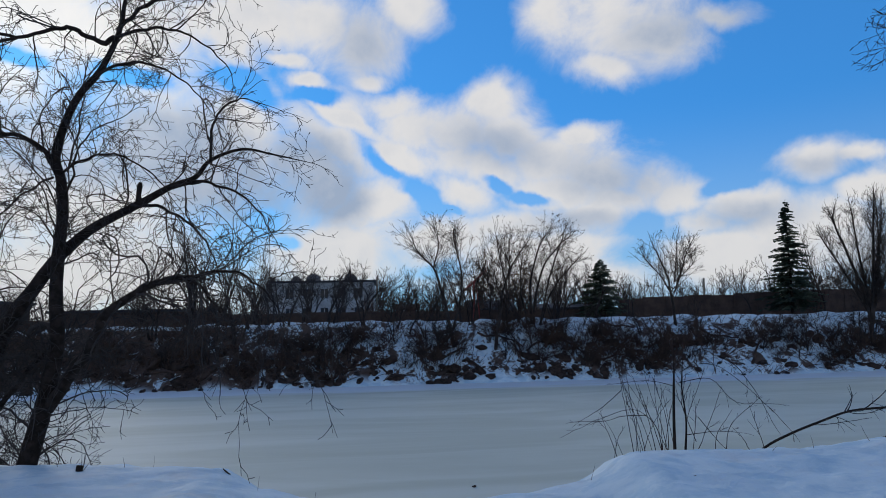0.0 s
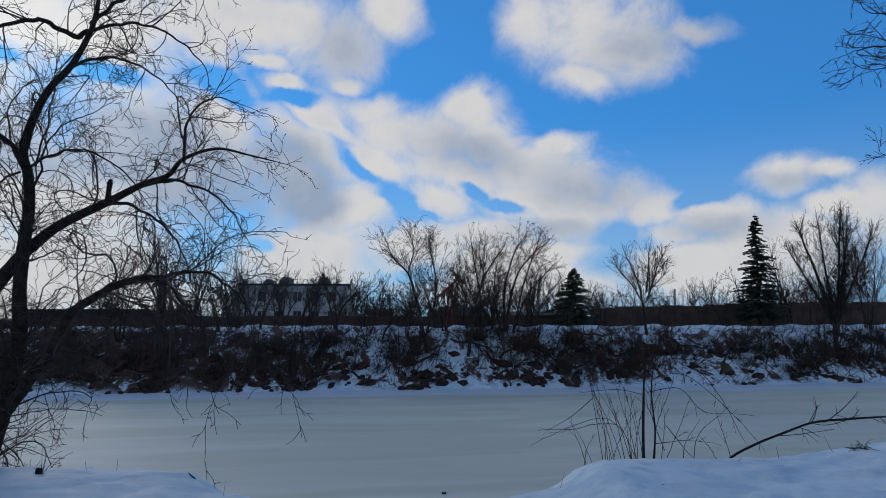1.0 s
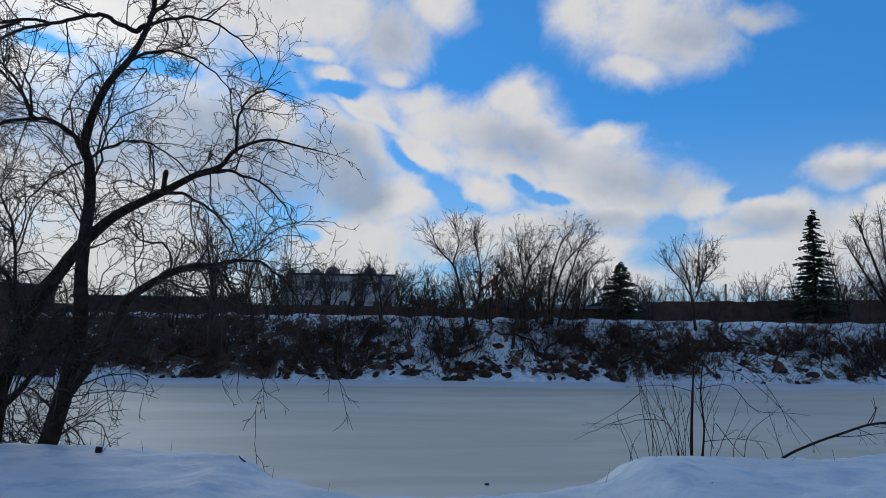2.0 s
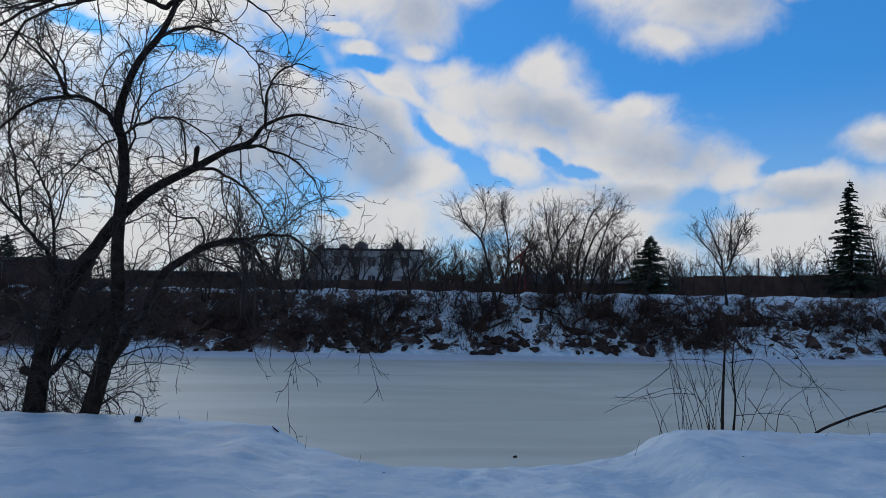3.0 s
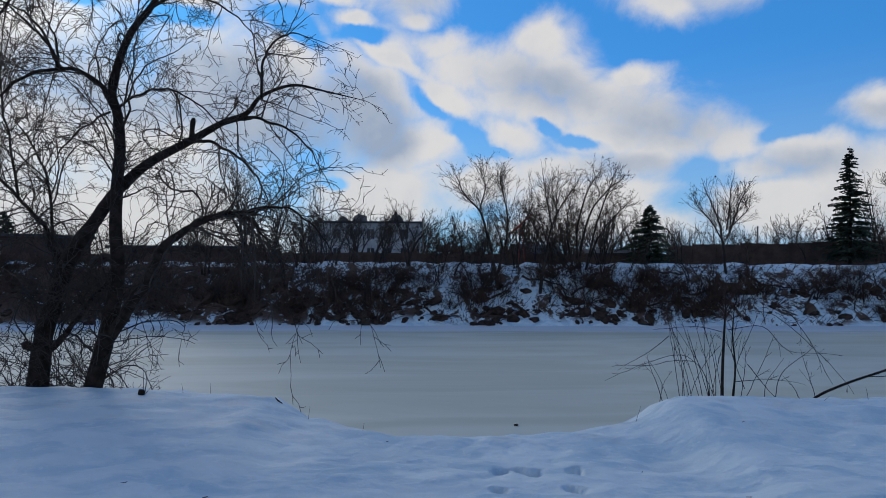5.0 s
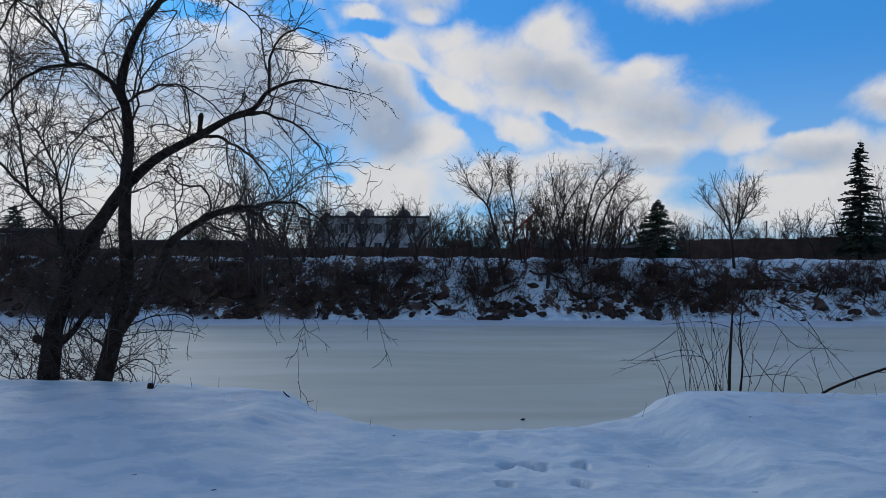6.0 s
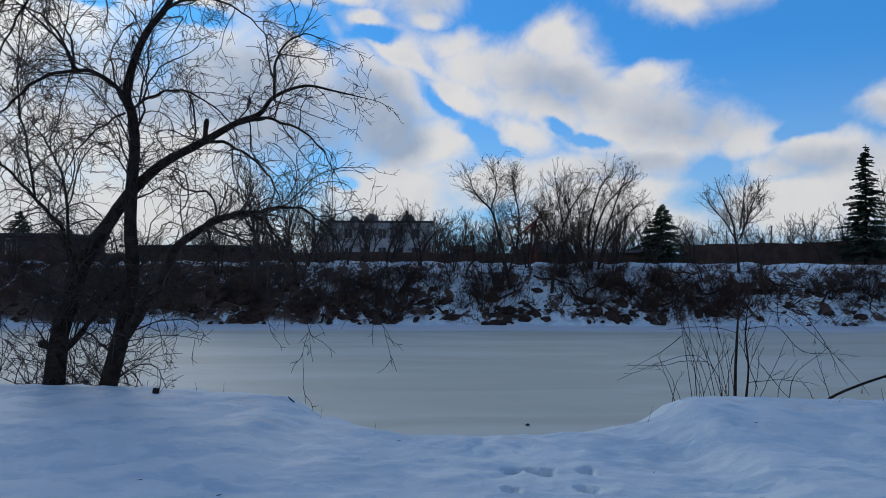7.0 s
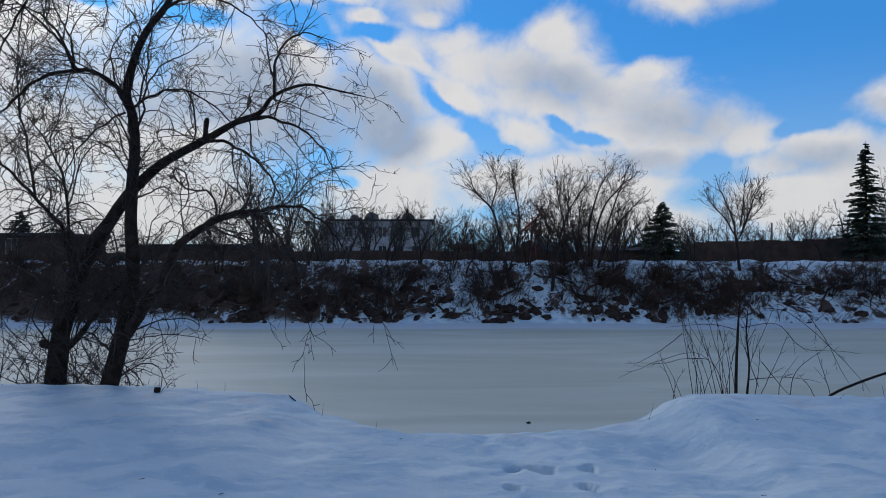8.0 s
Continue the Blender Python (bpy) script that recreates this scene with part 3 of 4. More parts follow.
def near_tree(name, label, trunk, limbs, seed, low, stubs=()):
    rnd = random.Random(seed)
    tree = thing(name, label, "tree")
    s, tw = Shape(), Shape()
    pts, rad = spline(trunk, 5)
    rad = [(0.82 - 0.1 * min(i / 40, 1)) * r * (1 + 0.10 * noise.noise((i * 0.7, seed, 0))) for i, r in enumerate(rad)]
    rad[0] *= 1.25
    s.tube(pts, rad, 14)
    part("trunk", s, BARK, tree)
    cut = int(len(pts) * low * 0.7)
    clothe(rnd, tw, pts[cut:], rad[cut:], WEEPING, 1.5, 0.22, 0.05, 0.4)
    for limb in limbs:
        s = Shape()
        lp, lr = spline(limb, 6)
        lr = [0.8 * r for r in lr]
        lp = [p + 0.035 * min(i / 6, 1) * noise.noise_vector((i * 0.45, seed, limb[0][2])) for i, p in enumerate(lp)]
        s.tube(lp, lr, 9)
        part("limb", s, BARK, tree)
        clothe(rnd, tw, lp, lr, WEEPING, 1.35, 0.19, 0.1, 0.6)
        if limb[0][2] < 2.6 and limb[0][0] < -2:
            clothe(rnd, tw, lp, lr, HANGING, 1.75, 0.08, 0.3, 0.4, None, 0.3)
    foot = Shape()
    clothe(rnd, foot, pts[1:int(len(pts) * low * 0.55)], rad[1:int(len(pts) * low * 0.55)], SHOOTS, 1.15, 0.045, 0.0, 0.15, None, 0.2)
    part("undergrowth", foot, TWIG, tree)
    part("crown", tw, TWIG, tree, "fine bare drooping twigs")
    for a, b, r in stubs:
        s = Shape()
        a, b = Vector(a), Vector(b)
        s.tube([a, a.lerp(b, 0.5), a.lerp(b, 0.85), b], [r, r * 0.95, r * 1.1, r * 0.5], 8)
        part("broken_stub", s, BARK, tree)
    return tree


near_tree("bare_tree", "tall bare deciduous tree with an arching lower limb", A_TRUNK, A_LIMBS, 3, 0.36)
near_tree("leaning_tree", "bare deciduous tree leaning over the snowy bank", B_TRUNK, B_LIMBS, 8, 0.46, [((-3.27, 9.2, 3.18), (-3.22, 9.15, 3.5), 0.035), ((-5.4, 9.47, 0.3), (-5.62, 9.4, 0.42), 0.06)])

# a third tree, whose outer branches alone reach over the bank
RIGHT_TRUNK = [(10.4, 7.6, -0.3, 0.2), (10.3, 7.7, 2.0, 0.17), (10.1, 7.8, 4.0, 0.13), (10.0, 7.9, 6.0, 0.09), (10.1, 8.0, 8.0, 0.03)]
RIGHT_LIMBS = [
    [(10.15, 7.8, 3.9, 0.07), (9.3, 7.9, 4.9, 0.05), (8.3, 8.0, 5.35, 0.035), (7.4, 8.0, 5.4, 0.02), (6.7, 8.0, 5.27, 0.009)],
    [(9.4, 7.9, 4.8, 0.04), (8.6, 8.0, 5.5, 0.03), (7.7, 8.0, 5.85, 0.018), (6.95, 8.0, 5.8, 0.008)],
    [(8.3, 8.0, 5.35, 0.025), (7.6, 8.0, 5.15, 0.015), (7.0, 8.0, 5.02, 0.007)],
    [(10.2, 7.8, 2.8, 0.06), (9.4, 7.9, 3.5, 0.04), (8.5, 8.0, 3.85, 0.025), (7.6, 8.0, 3.88, 0.013), (6.95, 8.0, 3.83, 0.006)],
    [(10.05, 7.8, 5.0, 0.06), (9.2, 8.0, 6.0, 0.04), (8.3, 8.1, 6.5, 0.025), (7.4, 8.2, 6.5, 0.012)]]
near_tree("overhanging_tree", "bare tree reaching over the bank with twiggy branches", RIGHT_TRUNK, RIGHT_LIMBS, 12, 0.6)


# ---- shrub, fallen branch and small litter on the near bank ----
# shoots and arching shoots of the shrub: rows of (x, z)
UPRIGHT = [
    [(3.35, -0.35), (3.26, 0.24), (3.19, 0.68)], [(3.43, -0.35), (3.38, 0.2), (3.32, 0.66)],
    [(3.54, -0.35), (3.43, 0.13), (3.25, 0.68)], [(3.64, -0.35), (3.57, 0.24), (3.47, 0.7)],
    [(3.79, -0.35), (3.7, 0.2), (3.58, 0.7)], [(3.74, -0.35), (3.54, 0.2), (3.39, 0.57)],
    [(3.83, -0.35), (3.78, 0.2), (3.61, 0.73)], [(4.12, -0.35), (4.16, 0.2), (4.35, 0.75)],
    [(4.16, -0.35), (4.37, 0.05), (4.58, 0.49)], [(4.22, -0.13), (4.09, 0.35), (4.17, 0.71)],
    [(4.03, -0.35), (4.2, 0.02), (4.33, 0.31)], [(3.08, -0.35), (3.04, -0.06), (3.0, 0.2)],
    [(3.08, -0.35), (3.1, -0.17), (3.16, -0.0)], [(5.12, -0.35), (5.14, -0.06), (5.16, 0.24)],
    [(4.42, -0.35), (4.49, -0.06), (4.72, 0.18)], [(5.02, -0.31), (4.9, -0.13), (4.81, -0.04)]]
ARCHING = [
    [(3.81, -0.31), (3.69, 0.09), (3.39, 0.31), (2.91, 0.2), (2.47, 0.03)], [(3.54, 0.24), (3.24, 0.24), (2.99, 0.17), (2.6, 0.16)],
    [(3.87, 0.64), (3.54, 0.71), (3.1, 0.68)], [(3.98, 0.66), (4.42, 0.71), (4.75, 0.4), (5.34, 0.35)],
    [(4.28, 0.93), (4.57, 0.86), (5.05, 0.46), (5.52, -0.06)], [(4.76, 0.93), (4.94, 0.79), (5.23, 0.42), (5.49, -0.02)],
    [(4.13, -0.06), (4.57, -0.02), (4.97, -0.06)], [(4.27, 0.2), (4.46, -0.09), (4.64, -0.31)],
    [(4.64, -0.35), (4.75, 0.05), (5.16, 0.37)], [(3.21, 0.57), (2.99, 0.35), (2.69, 0.14)]]


def near_shrub():
    rnd = random.Random(21)
    shrub = thing("sapling_shrub", "leafless shrub of thin upright shoots behind the snow heap", "shrub")
    fine = Habit((0.16, 0.14), 1.6, 0.2, 0.3, 0.6, 0.45, 0.0028, 0.07)
    main = Shape()
    pts, rad = spline([(3.9, 9.0, -0.55, 0.025), (3.91, 9.0, 0.09, 0.02), (3.94, 9.02, 0.54, 0.017), (3.96, 9.04, 0.74, 0.013), (3.99, 9.08, 0.95, 0.008), (4.0, 9.1, 1.15, 0.004)], 4)
    main.tube(pts, rad, 7)
    part("main_stem", main, BARK, shrub)
    second = Shape()
    p2, r2 = spline([(4.04, 9.05, -0.55, 0.021), (4.09, 9.05, -0.1, 0.014), (4.1, 9.04, 0.2, 0.012), (4.06, 9.03, 0.6, 0.009), (4.08, 9.0, 1.0, 0.005)], 4)
    second.tube(p2, r2, 6)
    part("second_stem", second, BARK, shrub)
    tw = Shape()
    clothe(rnd, tw, pts, rad, fine, 0.4, 0.03, 0.62, 0.4)
    clothe(rnd, tw, p2, r2, fine, 0.45, 0.06, 0.5, 0.4)
    part("crown", tw, RED_TWIG, shrub)
    for i in range(10):  # a screen of thin shoots beside the stem
        x = 3.28 + 0.075 * i + rnd.gauss(0, 0.02)
        line = wander(rnd, Vector((x, 9.0 + rnd.gauss(0, 0.12), -0.55)), Vector((rnd.gauss(-0.14, 0.07), 0, 1)), rnd.uniform(0.9, 1.4), 8, 0.04, 0.0)
        s = Shape()
        lr = [0.005 * (1 - 0.5 * k / 8) for k in range(9)]
        s.tube(line, lr, 4)
        clothe(rnd, s, line, lr, fine, 0.22, 0.3, 0.5, 0.6)
        part("shoot", s, RED_TWIG, shrub)
    for name, lines, r in (("shoot", UPRIGHT, 0.0058), ("arching_shoot", ARCHING, 0.0062)):
        for line in lines:
            y0, y1 = 9.0 + rnd.gauss(0, 0.1), 9.0 + rnd.gauss(0, 0.15)
            n = len(line) - 1
            lp, lr = spline([(x, y0 + (y1 - y0) * i / n, z, r * (1 - 0.55 * i / n)) for i, (x, z) in enumerate(line)], 5)
            lp = [p + 0.012 * noise.noise_vector((i * 0.6, line[0][0] * 3, 1.0)) for i, p in enumerate(lp)]
            s = Shape()
            s.tube(lp, lr, 4)
            clothe(rnd, s, lp, lr, fine, 0.3, 0.22, 0.4, 0.6)
            part(name, s, RED_TWIG, shrub)


near_shrub()


def sucker_bush(x, y, count, seed, label):
    """Wild shoots round the foot of a tree, some nearly lying."""
    rnd = random.Random(seed)
    ob = thing("sucker_shrub", label, "shrub", "wild shoots round the trees")
    base = Vector((x, y, height(x, y) - 0.1))
    for i in range(count):
        s = Shape()
        p = base + Vector((rnd.gauss(0, 0.25), rnd.gauss(0, 0.15), 0))
        d = Vector((rnd.gauss(-0.15, 0.8), rnd.gauss(0, 0.4), rnd.uniform(0.35, 1.1)))
        line = wander(rnd, p, d, rnd.uniform(0.8, 1.6), 9, 0.14, rnd.uniform(-0.12, 0.02))
        s.tube(line, [0.009 * (1 - 0.6 * k / 9) for k in range(10)], 4)
        clothe(rnd, s, line, [0.008] * 10, SHOOTS, 0.55, 0.2, 0.2, 0.6)
        part("shoot", s, TWIG, ob)


sucker_bush(-5.2, 9.7, 22, 91, "tangle of leafless shoots round the tree foot")
sucker_bush(-4.75, 9.6, 16, 92, "tangle of leafless shoots round the tree foot")
sucker_bush(-6.3, 9.9, 20, 93, "tangle of leafless shoots on the bank's edge")


def fallen_branch():
    rnd = random.Random(5)
    ob = thing("fallen_branch", "bare fallen branch propped on the snowy edge", "branch")
    s = Shape()
    pts, rad = spline([(5.28, 9.6, -0.62, 0.02), (5.48, 9.55, -0.36, 0.019), (5.87, 9.5, -0.16, 0.018), (6.26, 9.4, 0.01, 0.017), (6.65, 9.3, 0.16, 0.016), (7.11, 9.2, 0.21, 0.017), (7.64, 9.1, 0.25, 0.012), (8.2, 9.0, 0.28, 0.006)], 4)
    s.tube(pts, rad, 7)
    part("stem", s, BARK, ob)
    tw = Shape()
    sprout(rnd, tw, pts, rad, [(5.0, 0.7, 0.5, 0.1, 0.03, 0.55), (5.0, 0.25, 0.6, 0.15, 0.0, 0.6)], 0.35)
    part("side_twigs", tw, TWIG, ob)


fallen_branch()


def stump():
    x, y = -3.5, 8.25
    z = height(x, y)
    ob = thing("cut_stump", "small dark cut stump with dead stalks in snow", "stump")
    s = Shape()
    s.tube([Vector((x, y, z - 0.05)), Vector((x, y, z + 0.03)), Vector((x + 0.005, y, z + 0.06))], [0.04, 0.038, 0.033], 10)
    part("stub", s, BARK, ob)
    rnd = random.Random(2)
    for i in range(4):
        s = Shape()
        s.tube(wander(rnd, Vector((x + 0.02, y + 0.03, z - 0.02)), Vector((rnd.gauss(0.1, 0.3), 0.1, 1)), rnd.uniform(0.25, 0.5), 5, 0.08, 0.0), [0.004, 0.004, 0.003, 0.003, 0.002, 0.0015], 4)
        part("stalk", s, TWIG, ob)


stump()


def litter_stick(x, y, length, r, turn, lift, label):
    z = height(x, y)
    s = Shape()
    c = Vector((math.cos(radians(turn)), math.sin(radians(turn)), lift)).normalized()
    p = Vector((x, y, z + r * 0.3)) - c * length * 0.3
    s.tube([p, p + c * length * 0.5, p + c * length + Vector((0, 0, length * 0.06))], [r, r * 0.9, r * 0.5], 6)
    tagged(new("stick", s.mesh("stick", TWIG)), label, "stick")


litter_stick(-1.85, 8.35, 0.12, 0.012, 150, 0.5, "short dark stick poking out of the snow")
litter_stick(-1.42, 7.9, 0.2, 0.0025, 70, 4.0, "thin dead stalk standing at the snowy edge")
litter_stick(-2.2, 4.9, 0.045, 0.004, 15, 0.05, "tiny dark twig lying on snow")
litter_stick(-1.57, 4.75, 0.038, 0.004, 30, 0.05, "tiny dark twig lying on snow")
litter_stick(2.36, 5.0, 0.038, 0.004, -20, 0.1, "tiny dark twig lying on snow")
litter_stick(1.85, 5.9, 0.03, 0.004, 60, 0.1, "tiny dark twig lying on snow")
litter_stick(-0.45, 7.0, 0.03, 0.004, 10, 0.1, "tiny dark twig lying on snow")
litter_stick(3.2, 6.9, 0.038, 0.004, 10, 0.2, "tiny dark twig lying on snow")


def grass_tuft(x, y):
    rnd = random.Random(13)
    s = Shape()
    base = Vector((x, y, height(x, y) - 0.02))
    for i in range(60):
        line = wander(rnd, base + Vector((rnd.gauss(0, 0.05), rnd.gauss(0, 0.04), 0)), Vector((rnd.gauss(-0.5, 0.7), rnd.gauss(0, 0.5), 0.7)), rnd.uniform(0.08, 0.2), 4, 0.2, -0.25)
        s.tube(line, [0.004, 0.0035, 0.003, 0.0025, 0.0015], 3, False)
    tagged(new("grass_tuft", s.mesh("grass_tuft", LEAF)), "tuft of dead brown grass on the snow edge", "grass")


grass_tuft(6.44, 8.1)


def crest_stalks():
    rnd = random.Random(77)
    for x in (-3.1, -2.75, -3.9, -0.75, 2.3, 4.7, 5.3, 6.1, -6.4, 2.95):
        y = float(np.interp(x, CX, CY)) + 0.1
        s = Shape()
        s.tube(wander(rnd, Vector((x, y, height(x, y) - 0.03)), Vector((rnd.gauss(0, 0.3), 0, 1)), rnd.uniform(0.1, 0.28), 4, 0.1, 0.0), [0.0028, 0.0026, 0.0022, 0.002, 0.0012], 4)
        tagged(new("dead_stalk", s.mesh("dead_stalk", TWIG)), "thin dead grass stalk poking through the snow", "grass stalk", "dead stalks along the edge")


crest_stalks()


def lump(name, seed, size, mat, flat=0.6, fine=True):
    """An uneven stone about its own base."""
    bm = bmesh.new()
    bmesh.ops.create_icosphere(bm, subdivisions=2 if fine else 1, radius=1.0)
    for v in bm.verts:
        v.co *= 1 + 0.55 * noise.noise(v.co * 1.1 + Vector((seed * 7.3, 0, 0))) + 0.25 * noise.noise(v.co * 2.6 + Vector((0, seed * 3.1, 0)))
        v.co = Vector((v.co.x * size, v.co.y * size * 0.85, v.co.z * size * flat))
    me = bpy.data.meshes.new(name)
    bm.to_mesh(me)
    bm.free()
    me.materials.append(mat)
    return me


stone = new("stone", lump("stone", 4, 0.075, ROCK, 0.5))
stone.location = (2.57, 20.3, ICE_Z + 0.02)
tagged(stone, "small dark stone frozen on the river ice", "stone")


# ---- the far bank: boulders, brush, fallen trunks ----
def far_boulders():
    rnd = random.Random(31)
    kinds = [lump("boulder", k, 0.5, ROCK, 0.75, False) for k in range(9)]
    heaps = ((-10.5, -0.5), (-9.0, -4.0), (2.5, 8.5), (10.5, 17.5), (-38, 52), (-38, 52))
    for i in range(290):
        x = rnd.uniform(*rnd.choice(heaps))
        band = rnd.random() ** 1.6
        y = 51.15 + 2.5 * band
        k = rnd.uniform(0.15, 0.72) * (1.25 - 0.5 * band)
        ob = new("boulder", rnd.choice(kinds))
        ob.location = (x, y, max(height(x, y), ICE_Z) + 0.04 * k)
        ob.rotation_euler = (rnd.gauss(0, 0.3), rnd.gauss(0, 0.3), rnd.uniform(0, 6.3))
        ob.scale = (k * rnd.uniform(0.9, 1.6), k, k * rnd.uniform(0.7, 1.2))
        tagged(ob, "dark wet boulder at the snowy river edge", "boulder", "boulders along the river")


def earth_clumps():
    """Overhanging turf and roots, bare of snow, on the slope."""
    rnd = random.Random(37)
    kinds = [lump("earth_clump", 20 + k, 0.8, EARTH, 0.6) for k in range(7)]
    for i in range(105):
        x, y = rnd.uniform(-34, 46), rnd.uniform(51.9, 55.6)
        k = rnd.uniform(0.35, 1.0) * (1.2 if x < -8 or 3 < x < 17 else 0.8)
        ob = new("earth_clump", rnd.choice(kinds))
        ob.location = (x, y, height(x, y) - 0.1 * k)
        ob.rotation_euler = (0.45 + rnd.gauss(0, 0.2), rnd.gauss(0, 0.35), rnd.gauss(0, 0.5))
        ob.scale = (k * rnd.uniform(0.8, 1.5), k * 0.8, k * rnd.uniform(0.7, 1.1))
        tagged(ob, "clump of bare dark earth and roots on the slope", "earth", "bare earth clumps on the bank")


earth_clumps()
far_boulders()


def shrub_mesh(seed):
    rnd = random.Random(seed)
    s = Shape()
    habit = Habit((0.26, 0.3), 1.3, 0.6, 0.2, 0.75, 0.55, 0.014, 0.2)
    for i in range(12):
        p = Vector((rnd.gauss(0, 0.45), rnd.gauss(0, 0.3), -0.15))
        line = wander(rnd, p, Vector((rnd.gauss(0, 0.55), rnd.gauss(0, 0.5), 1)), rnd.uniform(0.8, 2.0), 5, 0.12, 0.0)
        rad = [0.03, 0.026, 0.022, 0.018, 0.014, 0.01]
        s.tube(line, rad, 3, False)
        clothe(rnd, s, line, rad, habit, 0.95, 0.2, 0.15, 0.8)
    return s.mesh("shrub", FAR_TWIG)


def far_shrubs():
    rnd = random.Random(41)
    kinds = [shrub_mesh(k) for k in range(5)]
    for i in range(270):
        x = rnd.uniform(-44, 50)
        if x > -10 and not 8 < x < 21 and rnd.random() < 0.2:
            continue
        y = rnd.uniform(52.2, 56.0 if x > -10 else 58.0)
        k = rnd.uniform(0.5, 1.05)
        ob = new("bank_shrub", rnd.choice(kinds))
        ob.location, ob.rotation_euler, ob.scale = (x, y, height(x, y)), (0, 0, rnd.uniform(0, 6.3)), (k * 1.15, k * 1.15, k)
        tagged(ob, "leafless brown shrub on the snowy far bank", "shrub", "shrubs on the far bank")

    for i in range(30):
        x, y, k = rnd.uniform(-20, 21), rnd.uniform(67.5, 76), rnd.uniform(1.2, 1.9)
        if -12.0 < x < -2.0:
            continue
        ob = new("garden_bush", rnd.choice(kinds))
        ob.location, ob.rotation_euler, ob.scale = (x, y, height(x, y)), (0, 0, rnd.uniform(0, 6.3)), (k * 1.2, k * 1.2, k)
        tagged(ob, "leafless dark bush behind the board fence", "bush", "bushes behind the fence")


far_shrubs()
big = tagged(new("bank_shrub", shrub_mesh(9)), "tall leafless red-brown shrub on the far bank", "shrub", "shrubs on the far bank")
big.location, big.scale = (23.2, 53.4, height(23.2, 53.4)), (2.3, 1.6, 2.2)


def brushwood():
    """Sticks and dead branches strewn over the far bank, past counting."""
    rnd = random.Random(45)
    s = Shape()
    for i in range(1900):
        x = rnd.uniform(-44, 52)
        y = rnd.uniform(51.2, 58.5)
        a = rnd.gauss(0.9, 0.7) * rnd.choice((-1, 1))
        d = Vector((math.cos(a), 0.35 * math.sin(a), 0.5 * abs(math.sin(a)) + rnd.uniform(0.0, 0.5)))
        line = wander(rnd, Vector((x, y, height(x, y) - 0.05)), d, rnd.uniform(0.5, 2.0), 5, 0.10, -0.05)
        r = rnd.uniform(0.012, 0.036)
        s.tube(line, [r, r * 0.9, r * 0.8, r * 0.7, r * 0.6, r * 0.4], 3, False)
        sprout(rnd, s, line, [r * 0.8] * 6, [(2.0, 0.5, 0.7, 0.12, 0.0, 0.7)], 0.2, 0, None, 0.012)
    tagged(new("brushwood", s.mesh("brushwood", FAR_TWIG)), "dead brushwood strewn over the snowy bank", "brushwood", kind="stuff")


brushwood()


def far_logs():
    rnd = random.Random(51)
    for i in range(26):
        x, y = rnd.uniform(-30, 45), rnd.uniform(52, 57)
        a = rnd.uniform(-0.9, 0.9)
        L = rnd.uniform(1.5, 4.0)
        s = Shape()
        line = []
        for k in range(7):
            px, py = x + math.cos(a) * L * (k / 6 - 0.5), y + math.sin(a) * L * (k / 6 - 0.5)
            line.append(Vector((px, py, height(px, py) + 0.10 + rnd.gauss(0, 0.03))))
        s.tube(line, [0.10 - 0.008 * k for k in range(7)], 6)
        sprout(rnd, s, line, [0.06] * 7, [(1.2, 1.0, 0.5, 0.1, 0.02, 0.8), (3, 0.4, 0.6, 0.1, 0, 0.7)], 0.3)
        tagged(new("fallen_log", s.mesh("fallen_log", FAR_TWIG)), "fallen bare trunk lying on the snowy bank", "log", "fallen trunks on the bank")


far_logs()


# ---- bare trees on and behind the far bank ----
def finish_tree(rnd, trunk, crown, tips, leaves):
    dry = Shape()
    for p in rnd.sample(tips, min(leaves, len(tips))):
        for q in range(3):
            a = Vector((rnd.gauss(0, 1), rnd.gauss(0, 1), rnd.gauss(0, 1))).normalized() * rnd.uniform(0.03, 0.06)
            dry.quad(p + Vector((rnd.gauss(0, 0.08), rnd.gauss(0, 0.08), rnd.gauss(0, 0.08))), a, a.orthogonal().normalized() * 0.05)
    return trunk.mesh("trunk", TREE_BARK), crown.mesh("crown", TREE_BARK), dry.mesh("dry_leaves", LEAF, False) if leaves else None


def bare_tree(seed, tall, stems=1, spread=0.5, leaves=0, lean=0.0, thick=0.03, dense=1.0, rise=0.0, least=0.011):
    """A far tree about its own foot: trunk, crown and any dry leaves."""
    rnd = random.Random(seed)
    trunk, crown, tips = Shape(), Shape(), []
    habit = Habit((tall * 0.05 / dense, tall * 0.042 / dense, tall * 0.05), 3.6 / tall, (5.0 + 40 * rise) / tall, 0.5 / tall, 0.75, 0.5, least, tall * 0.03)
    for i in range(stems):
        a = rnd.uniform(0, 6.3)
        tilt = 0.0 if stems == 1 else rnd.uniform(0.15, 0.5) * spread
        d = Vector((math.cos(a) * tilt + lean, math.sin(a) * tilt, 1))
        L = tall * (0.9 if stems == 1 else rnd.uniform(0.65, 0.9))
        n = 10
        line = wander(rnd, Vector((rnd.gauss(0, 0.12) * (stems > 1), rnd.gauss(0, 0.12) * (stems > 1), -0.4)), d, L, n, 0.07, 0.02)
        r = tall * thick / (1 + 0.35 * (stems - 1))
        rad = [r * (1 - 0.88 * k / n) for k in range(n + 1)]
        trunk.tube(line, rad, 7)
        clothe(rnd, crown, line, rad, habit, tall * (0.36 + 0.16 * spread), tall * 0.03 * (1 + 0.25 * (stems - 1)) / dense, 0.25, 0.6, tips, 0.75)
    return finish_tree(rnd, trunk, crown, tips, leaves)


